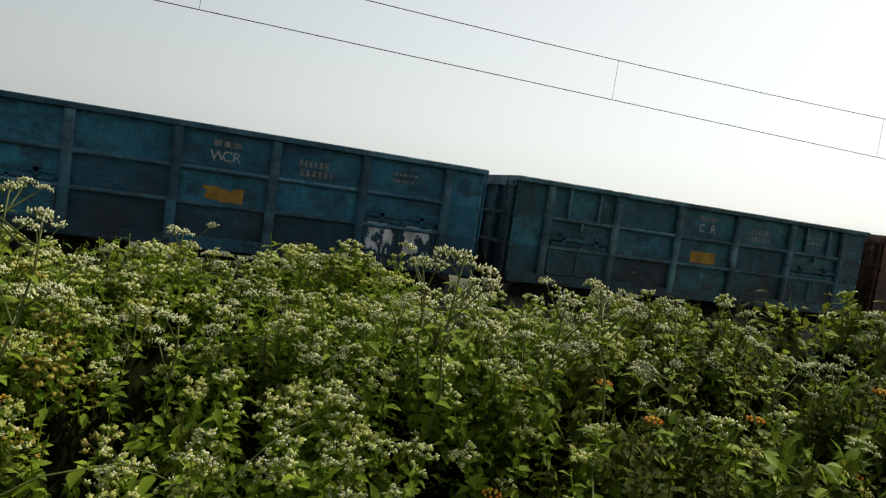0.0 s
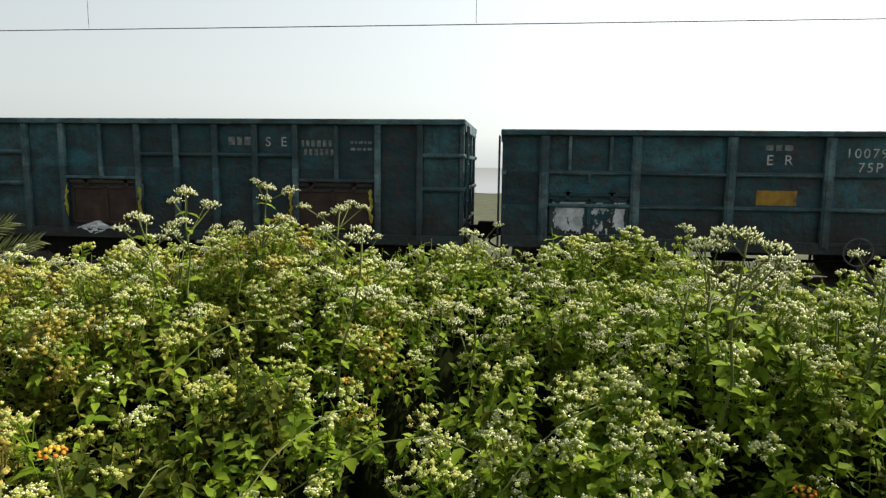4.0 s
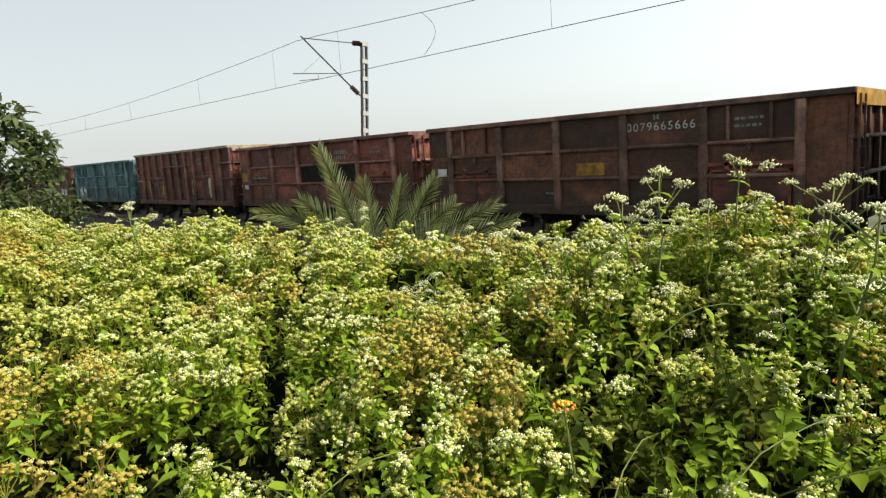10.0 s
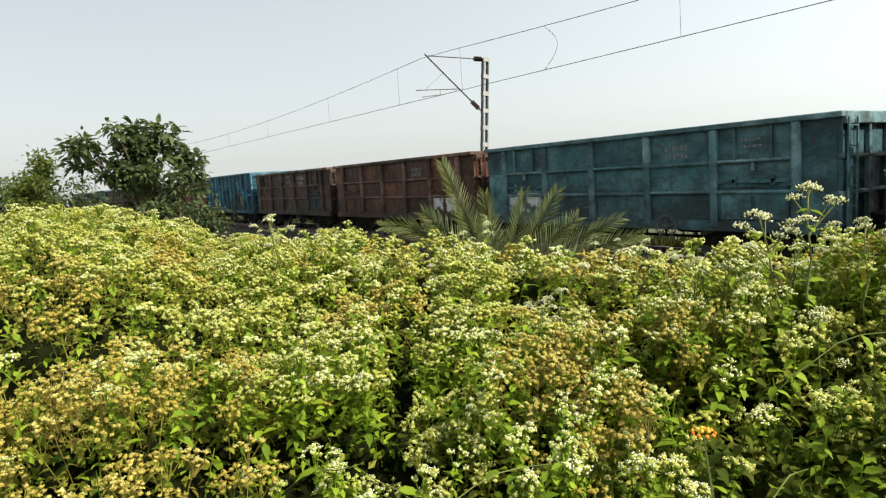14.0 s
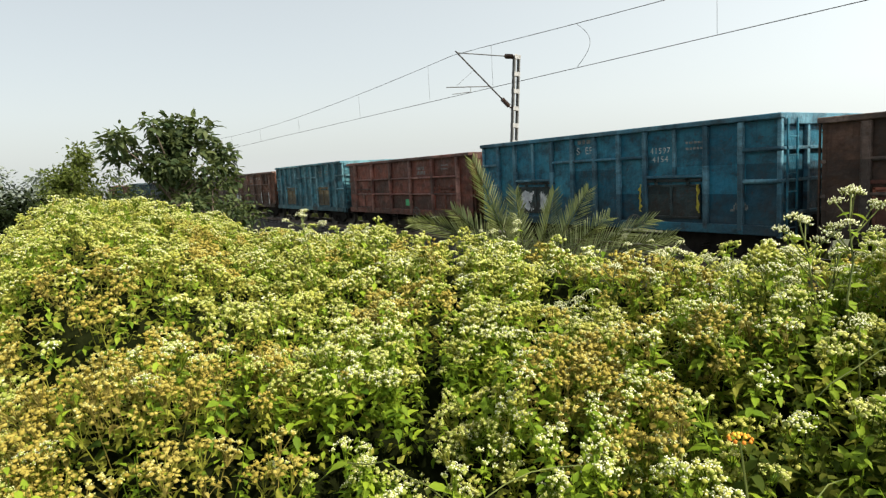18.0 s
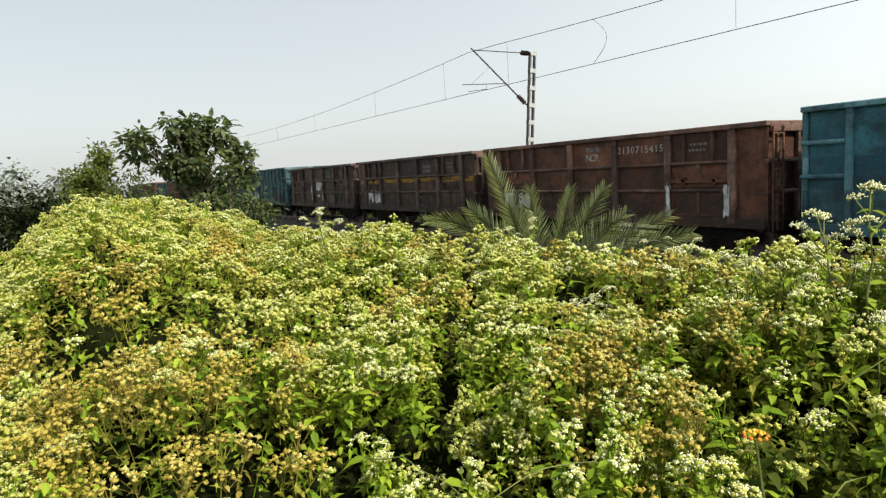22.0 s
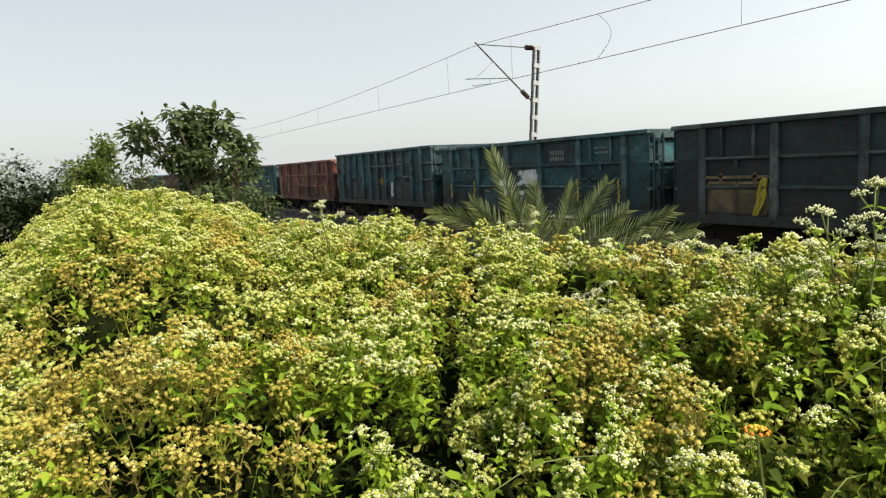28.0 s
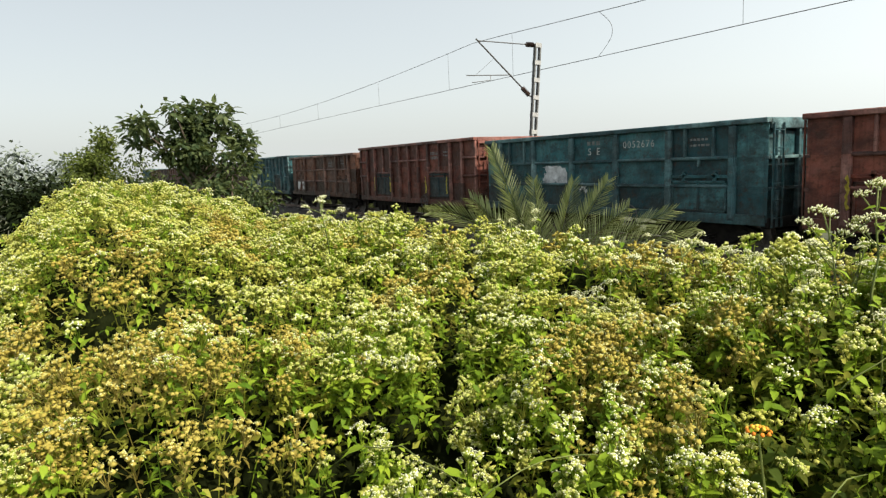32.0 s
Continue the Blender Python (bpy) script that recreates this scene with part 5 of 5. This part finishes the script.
    cup_of = {"flower": ["bud"], "lantana": ["bud"], "leafy": ["bud"], "creeper": ["bud", "vineflower"], "dried": ["brown"]}
    tip_of = {"flower": ["cream", "cream", "palebud", "cream", "cream"], "lantana": ["cream"], "leafy": ["cream"], "creeper": ["palebud", "cream", "palebud", "vineflower", "palebud", "vineflower", "palebud", "palebud"], "dried": ["brown", "brown", "palebud", "brown"]}
    for temps, count, lo, hi, power, scale in ((near, 7000, 1.02, 2.9, 1.0, 0.95), (far, 12100, 2.9, 99.0, 0.9, 1.0)):
        az = RNG.uniform(-86, 114, count * (1 if lo < 2 else 2))
        end = np.minimum(np.interp(az, AZ, RE) + 0.45, hi)
        if lo > 2:
            keep = RNG.uniform(0, 1, len(az)) < np.clip((end - lo) * (end + lo) / 55.0, 0, 1)
            az, end = az[keep], end[keep]
        r = np.sqrt(lo * lo + (end * end - lo * lo) * RNG.uniform(0, 1, len(az)) ** power)
        a = np.radians(az)
        x, y = EYE.x - np.sin(a) * r, EYE.y + np.cos(a) * r
        # shoots crowd on the clumps and leave dark clefts between them
        _, e1, _, _, _ = cells(x, y, 0.62, 3.1)
        _, e2, _, _, _ = cells(x, y, 0.21, 8.7)
        keep = RNG.uniform(0, 1, len(x)) < (0.08 + 0.92 * smooth(0.04, 0.24, e1)) * (0.35 + 0.65 * smooth(0.0, 0.2, e2))
        x, y = x[keep], y[keep]
        vine, shade = vine_share(x, y), shade_share(x, y)
        r1, az1 = np.hypot(x - EYE.x, y - EYE.y), np.degrees(np.arctan2(-(x - EYE.x), y - EYE.y))
        _, _, _, _, q = cells(x, y, 0.55, 2.2)
        u = RNG.uniform(0, 1, len(x))
        pick = RNG.uniform(0, 1, (3, len(x)))
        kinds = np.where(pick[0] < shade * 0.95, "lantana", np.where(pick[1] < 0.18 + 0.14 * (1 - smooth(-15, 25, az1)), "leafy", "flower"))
        kinds = np.where(u < vine * 0.85, np.where(q > 0.88 - 0.85 * gold_share(r1, az1), "dried", np.where(pick[2] < 0.10, "leafy", "creeper")), kinds)
        plant(x, y, kinds, temps, leaf_of, cup_of, tip_of, g, scale)
    g["leaf"].put("bush_shoots", LEAF, "green leafy shoots over the wild bushes", "foliage")
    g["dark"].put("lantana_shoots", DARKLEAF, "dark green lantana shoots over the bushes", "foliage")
    g["vine"].put("creeper_shoots", VINE, "yellow-green creeper shoots over the bushes", "foliage")
    g["dry"].put("dry_shoots", DRY, "dry brown creeper shoots over the bushes", "foliage")
    g["cream"].put("cream_flowers", FLORET, "cream-white tufted flower heads over the bushes", "flowers")
    g["bud"].put("flower_cups", BUD, "pale green cups under the flower heads", "flowers")
    g["palebud"].put("pale_buds", PALEBUD, "pale cream-yellow flower buds over the creeper", "flowers")
    g["vineflower"].put("yellow_buds", VINEBUD, "bright yellow-green creeper flower clusters", "flowers")
    g["brown"].put("withered_flowers", DRYBUD, "withered brown flower heads over the creeper", "flowers")


make_bushes()


# ---- single flowering stalks, lantana flowers ----
def leaf_mesh():
    return raw_mesh("leaf", LEAF_V, LEAF_F)


LEAF_ME = leaf_mesh()
HEAD_MES = []
for k in range(5):
    n_h = 6 + k % 3
    ha, hq = np.arange(n_h) * 2.4, np.sqrt((np.arange(n_h) + 0.3) / n_h)
    hp, hr, hs = corymb(np.stack([np.cos(ha) * hq * 0.8, 0.25 - 0.5 * hq * hq, np.sin(ha) * hq * 0.8], 1), 0.36, 9, 0.19, 0.40, RNG)
    (cv, cf), (tv, tf) = strewn(CUP_V, CUP_F, hp, hr, hs), strewn(TIP_V, TIP_F, hp, hr, hs)
    hv = np.concatenate([cv, tv])[:, [0, 2, 1]]          # stands along +z
    head = raw_mesh("flower_head", hv, np.concatenate([cf, tf + len(cv)])[:, ::-1])
    head.materials.append(BUD)
    head.materials.append(FLORET)
    head.polygons.foreach_set("material_index", np.repeat([0, 1], [len(cf), len(tf)]).astype(np.int32))
    HEAD_MES.append(head)


def make_stalk(tip, tall, rng, heads=5, big=0.030):
    """An upright flowering stalk: a bent stem, side twigs, paired leaves, flower heads."""
    s = new("flower_stalk")
    base = Vector((rng.uniform(-0.08, 0.08), rng.uniform(-0.08, 0.08), -tall))
    s.location = Vector(tip) + base
    rel = -base
    pts = [rel * k / 4 + Vector((rng.uniform(-0.012, 0.012), rng.uniform(-0.012, 0.012), 0)) * (1 if 0 < k < 4 else 0) for k in range(5)]
    bm = bmesh.new()
    tube(bm, pts, 0.0045, 0.0025, 5)
    ends = [(pts[4], big)]
    for k in range(heads - 1):
        u = rng.uniform(0.45, 0.9)
        p = pts[0].lerp(pts[4], u)
        a = rng.uniform(0, math.tau)
        e = p + Vector((math.cos(a) * rng.uniform(0.05, 0.13), math.sin(a) * rng.uniform(0.05, 0.13), rng.uniform(0.03, 0.13)))
        rod(bm, p, e, 0.0026, 0.002, 5)
        ends.append((e, big * rng.uniform(0.55, 0.95)))
    part("stem", bm, STEM, s)
    for e, size in ends:
        q = Matrix.LocRotScale(e, Euler((rng.uniform(-0.3, 0.3), rng.uniform(-0.3, 0.3), rng.uniform(0, 6))), (size, size, size))
        hang("flower_head", rng.choice(HEAD_MES), FLORET, s, at=q)
    for k in range(12):
        p = pts[0].lerp(pts[4], 0.2 + 0.13 * (k // 2))
        z = rng.uniform(0.035, 0.062)
        hang("leaf", LEAF_ME, LEAF, s, at=Matrix.LocRotScale(p, Euler((rng.uniform(-0.5, 0.3), rng.uniform(-0.4, 0.4), (k % 2) * 3.1 + k * 0.8)), (z, z, z)))
    tagged(s, "upright green stalk with cream-white flower heads", "flowering stalk", "flower stalks above the bushes")


def make_stalks():
    rng = random.Random(4)
    tall = [(-0.37, 2.59, 2.15), (-0.13, 1.97, 2.14), (0.79, 1.79, 2.17), (0.77, 2.05, 2.12), (-0.90, 2.47, 2.21), (-0.75, 2.85, 2.22), (-0.99, 2.32, 2.13),
            (-3.98, 1.68, 2.11), (1.25, 1.89, 2.10), (1.16, 1.92, 2.07), (1.58, 1.98, 2.06)]
    for p in tall:
        make_stalk(p, 0.46, rng, 7, 0.037)
    for k in range(84):
        az = -64 + 140 * (k + rng.uniform(-0.4, 0.4)) / 84
        r = float(np.interp(az, AZ, RE)) * rng.uniform(0.72, 1.0)
        x, y = EYE.x - math.sin(radians(az)) * r, EYE.y + math.cos(radians(az)) * r
        z = float(canopy(np.array([x]), np.array([y]))[0])
        make_stalk((x, y, z + rng.uniform(0.02, 0.19)), 0.36, rng, rng.choice((3, 4, 5)), rng.uniform(0.024, 0.034))


def make_lantana():
    """Small round heads of orange and yellow petals."""
    rng = random.Random(9)
    spots = [(-0.26, 2.27, 1.61), (-0.57, 1.35, 1.77), (-0.98, 1.63, 1.43), (1.67, 1.70, 1.82), (1.87, 1.55, 1.73), (1.69, 2.02, 1.40), (1.13, 2.07, 1.67), (0.51, 2.05, 1.53)]
    for k in range(9):
        az, r = rng.uniform(-60, -14), rng.uniform(1.5, 2.5)
        x, y = EYE.x - math.sin(radians(az)) * r, EYE.y + math.cos(radians(az)) * r
        spots.append((x, y, float(canopy(np.array([x]), np.array([y]))[0]) + 0.03))
    for k, p in enumerate(spots):
        f = new("lantana_flower")
        f.location = p
        part("stem", rod(bmesh.new(), (0.01, 0.02, -0.16), (0, 0, 0), 0.003, 0.002, 5), STEM, f)
        for ring, (count, rad, mat) in enumerate(((9, 0.016, PETAL), (5, 0.007, PETAL_Y))):
            c = np.array([[math.cos(i * math.tau / count) * rad, math.sin(i * math.tau / count) * rad, 0.004 + 0.004 * ring] for i in range(count)])
            d = c * [60, 60, 0] + [0, 0, 0.7]
            v, fc = strewn(FLO_V, FLO_F, c, frames_of(d), np.full((count, 3), 0.010))
            hang("petals", raw_mesh("petals", v, fc), mat, f)
        tagged(f, "small round orange and yellow lantana flower head", "flower", "lantana flowers in the bushes")


def make_runners():
    """Long bare creeper stems that arch over the bushes."""
    rng = random.Random(14)
    for az, r, turn, ln in ((18, 1.5, 70, 0.6), (30, 1.45, 100, 0.5), (8, 1.5, 20, 0.5), (40, 1.6, 130, 0.55), (-8, 1.6, 40, 0.5), (-35, 1.5, 60, 0.6), (55, 1.5, 80, 0.5), (-48, 1.7, 110, 0.5), (24, 2.1, 60, 0.5), (68, 1.7, 30, 0.45)):
        x, y = EYE.x - math.sin(radians(az)) * r, EYE.y + math.cos(radians(az)) * r
        p = []
        for k in range(8):
            u = k / 7
            px, py = x + math.cos(radians(turn)) * ln * (u - 0.5), y + math.sin(radians(turn)) * ln * (u - 0.5)
            z = float(canopy(np.array([px]), np.array([py]), False)[0])
            p.append(Vector((px, py, z + 0.04 + 0.10 * math.sin(math.pi * u) + rng.uniform(-0.01, 0.01))))
        bm = tube(bmesh.new(), p, 0.0022, 0.0015, 5)
        ob = new("creeper_runner")
        part("stem", bm, STEM, ob)
        for k in (2, 4, 6):
            sz = rng.uniform(0.05, 0.08)
            hang("leaf", LEAF_ME, LEAF, ob, at=Matrix.LocRotScale(p[k], Euler((rng.uniform(-0.9, -0.2), rng.uniform(-0.4, 0.4), rng.uniform(0, 6))), (sz, sz, sz)))
        tagged(ob, "long thin green creeper stem arching over bushes", "creeper", "creeper stems over the bushes")


make_stalks()
make_lantana()
make_runners()


# ---- palm, tree, far growth ----
def make_palm():
    """A young date palm: feathered fronds arching from a hidden heart."""
    palm = new("date_palm")
    heart = Vector((-4.80, 4.33, 0.98))
    palm.location = heart
    rng = random.Random(2)
    part("heart", rod(bmesh.new(), (0, 0, -1.2), (0, 0, 0.08), 0.12, 0.07, 9), BARK, palm, "fibrous brown palm base")
    outward = Vector((-0.74, 0.67, 0))
    for tx, ty, tz, arch in ((-5.36, 3.30, 1.86, 0.75), (-4.98, 3.80, 2.46, 0.10), (-4.72, 4.12, 2.14, 0.05), (-4.50, 4.42, 2.12, 0.10), (-4.28, 4.66, 2.12, 0.16), (-3.85, 5.07, 1.82, 0.30),
                             (-3.68, 5.17, 1.66, 0.30), (-5.15, 3.65, 1.98, 0.30), (-5.3, 4.6, 1.85, 0.3), (-4.1, 4.75, 1.85, 0.25), (-4.95, 4.0, 2.0, 0.12)):
        tip = Vector((tx, ty, tz)) - heart
        mid = tip * 0.5 + Vector((0, 0, arch * 0.6))
        curve = [(1 - t) ** 2 * Vector((0, 0, 0)) + 2 * t * (1 - t) * mid + t * t * tip for t in [k / 12 for k in range(13)]]
        bm = tube(bmesh.new(), curve, 0.011, 0.003, 5)
        fr = part("frond", bm, STEM, palm)
        face = (outward + Vector((rng.uniform(-0.5, 0.5), rng.uniform(-0.5, 0.5), rng.uniform(-0.4, 0.1)))).normalized()
        pos, d, size = [], [], []
        count = int(30 * tip.length + 8)
        for k in range(count):
            t = 0.16 + 0.84 * k / count
            p = (1 - t) ** 2 * Vector((0, 0, 0)) + 2 * t * (1 - t) * mid + t * t * tip
            tan = (2 * (1 - t) * mid + 2 * t * (tip - mid)).normalized()
            out = tan.cross(face).normalized()
            for s in (-1, 1):
                w = out * s * (0.95 - 0.35 * t) + tan * (0.7 + 0.3 * t) - face * 0.35 + Vector((rng.uniform(-0.08, 0.08), rng.uniform(-0.08, 0.08), rng.uniform(-0.08, 0.08)))
                pos.append(tuple(p))
                d.append(tuple(w))
                size.append((0.017, (0.25 * math.sin(math.pi * (0.28 + 0.60 * t)) + 0.02) * rng.uniform(0.85, 1.1), 0.03))
        v, f = strewn([(0, 0, 0), (0.45, 0.3, 0.1), (0.32, 0.65, 0.1), (0, 1, 0), (-0.32, 0.65, 0.1), (-0.45, 0.3, 0.1), (0, 0.5, -0.1)], LEAF_F, np.array(pos), frames_of(np.array(d)), np.array(size))
        hang("blade", raw_mesh("blade", v, f), PALMLEAF, fr, "stiff grey-green leaflets")
    tagged(palm, "young date palm with stiff grey-green fronds above the bushes", "palm")


def make_tree(name, base, height, spread, crown_low, leaf, leaf_mat, count, seed, label, limbs=9, clump=0.5, lean=(0, 0), clumps=()):
    """A tapered trunk, forking limbs and clumps of leaves with gaps between."""
    rng = random.Random(seed)
    nr = np.random.default_rng(seed)
    t = new(name)
    t.location = base
    top = Vector((lean[0], lean[1], height * 0.8))
    trunk = bmesh.new()
    pts = [top * k / 6 + Vector((rng.uniform(-0.05, 0.05), rng.uniform(-0.05, 0.05), 0)) * (k > 0) for k in range(7)]
    rad = height * 0.022
    for k in range(6):
        rod(trunk, pts[k], pts[k + 1], rad * (1 - k / 8), rad * (1 - (k + 1) / 8), 8)
    part("trunk", trunk, BARK, t)
    ends = []
    for k in range(limbs):
        u = rng.uniform(crown_low * 0.8, 0.95)
        p = pts[0].lerp(pts[6], u)
        a = k * 2.4 + rng.uniform(-0.4, 0.4)
        reach = spread * rng.uniform(0.45, 1.0) * (1.15 - 0.6 * abs(u - 0.55))
        e = p + Vector((math.cos(a) * reach, math.sin(a) * reach, rng.uniform(0.05, 0.35) * height * (1.1 - u)))
        m = p.lerp(e, 0.5) + Vector((0, 0, -0.04 * height))
        bm = bmesh.new()
        rod(bm, p, m, rad * 0.45, rad * 0.3, 6)
        rod(bm, m, e, rad * 0.3, rad * 0.12, 6)
        for j in range(3):
            q = m.lerp(e, rng.uniform(0.2, 0.95))
            g = q + Vector((rng.uniform(-1, 1), rng.uniform(-1, 1), rng.uniform(-0.3, 0.9))) * spread * 0.28
            rod(bm, q, g, rad * 0.14, rad * 0.06, 5)
            ends.append(g)
        part("limb", bm, BARK, t)
        ends.append(e)
    ends += [pts[6] + Vector((rng.uniform(-1, 1) * spread * 0.3, rng.uniform(-1, 1) * spread * 0.3, rng.uniform(0, 0.2) * height)) for _ in range(4)]
    for cy, cz in clumps:
        e = Vector((rng.uniform(-0.7, 0.7), cy * 0.86 + 0.05, cz * 0.96))
        p = pts[0].lerp(pts[6], min(0.95, max(0.3, cz / height - 0.2)))
        bm = bmesh.new()
        m = p.lerp(e, 0.55) + Vector((0, 0, -0.06))
        rod(bm, p, m, rad * 0.4, rad * 0.25, 6)
        rod(bm, m, e, rad * 0.25, rad * 0.1, 6)
        part("limb", bm, BARK, t)
        ends.append(e)
    c = np.array([tuple(e) for e in ends])
    pick = nr.integers(0, len(c), count)
    p = c[pick] + nr.normal(0, clump * spread * 0.3, (count, 3)) * [1, 1, 0.75]
    p[:, 2] = np.maximum(p[:, 2], height * crown_low * 0.45)
    d = p - c[pick] + nr.normal(0, 0.3, (count, 3)) * spread * 0.4
    d[:, 2] -= 0.1 * spread
    v, f = strewn(LEAF_V, LEAF_F, p, frames_of(d, spin=nr.normal(0, 0.6, count)), leaf * nr.uniform(0.6, 1.3, count))
    hang("crown", raw_mesh("crown", v, f), leaf_mat, t, "uneven crown of separate leaves")
    tagged(t, label, "tree")


make_palm()
# branches of the tree: sideways and up from its foot
CROWN = ((-1.95, 4.0), (-1.6, 4.1), (-1.75, 3.55), (-1.3, 3.7), (-1.0, 3.2), (-0.75, 4.45), (-0.4, 4.2), (0.05, 4.55), (0.5, 4.5), (0.9, 4.35), (1.15, 4.05), (0.1, 3.9), (-0.5, 3.6), (0.6, 3.6), (1.5, 3.7),
         (1.9, 3.55), (1.6, 3.2), (0.9, 3.1), (0.2, 3.1), (-0.5, 2.9), (-0.2, 2.4), (0.6, 2.5), (1.9, 2.75))
make_tree("tree", (-20.6, 3.75, -0.1), 4.4, 0.8, 0.5, 0.25, TREELEAF, 3000, 21, "small broad-leaved tree with dark green leaves beside the track", 2, 0.66, clumps=CROWN)
make_tree("tree", (-20.3, 4.7, -0.1), 2.9, 1.1, 0.2, 0.18, TREELEAF, 1500, 22, "low leafy sapling at the foot of the tree", 8, 0.6)
CREEPER = ((0.45, 3.75), (0.4, 3.4), (0.55, 3.5), (-0.5, 2.95), (-0.1, 3.1), (0.2, 3.05), (0.6, 3.0), (-0.6, 2.5), (-0.2, 2.6), (0.3, 2.5), (0.8, 2.4), (-0.85, 2.1), (0, 2.1), (0.6, 2.0), (1.1, 1.9), (-0.4, 1.7), (0.3, 1.6))
make_tree("tree", (-23.8, 1.0, 0.0), 2.9, 0.9, 0.2, 0.12, CREEPLEAF, 7500, 23, "small tree smothered in green creeper", 2, 0.6, clumps=CREEPER)
make_tree("shrub", (-24.2, 2.0, 0.0), 2.9, 1.3, 0.1, 0.14, TREELEAF, 2200, 25, "ragged green shrub behind the bushes", 9, 0.7)
make_tree("shrub", (-12.6, -0.35, 0.1), 2.3, 0.95, 0.05, 0.11, SHADELEAF, 7000, 26, "shrub beyond the bushes, shade painted into its dark leaves", 9, 0.7)
make_tree("shrub", (-12.2, -1.5, 0.1), 2.3, 1.1, 0.1, 0.11, SHADELEAF, 5000, 27, "shrub beyond the bushes, shade painted into its dark leaves", 9, 0.7)
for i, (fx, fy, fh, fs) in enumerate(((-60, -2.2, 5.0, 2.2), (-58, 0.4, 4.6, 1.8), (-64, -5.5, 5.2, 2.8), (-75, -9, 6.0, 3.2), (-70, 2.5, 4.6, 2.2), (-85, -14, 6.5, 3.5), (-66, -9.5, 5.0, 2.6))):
    make_tree("distant_tree", (fx, fy, -0.7), fh, fs, 0.3, 0.42, FARLEAF, 1300, 30 + i, "distant tree at the edge of the field, haze in its leaf colour", 9, 0.7)

motions()
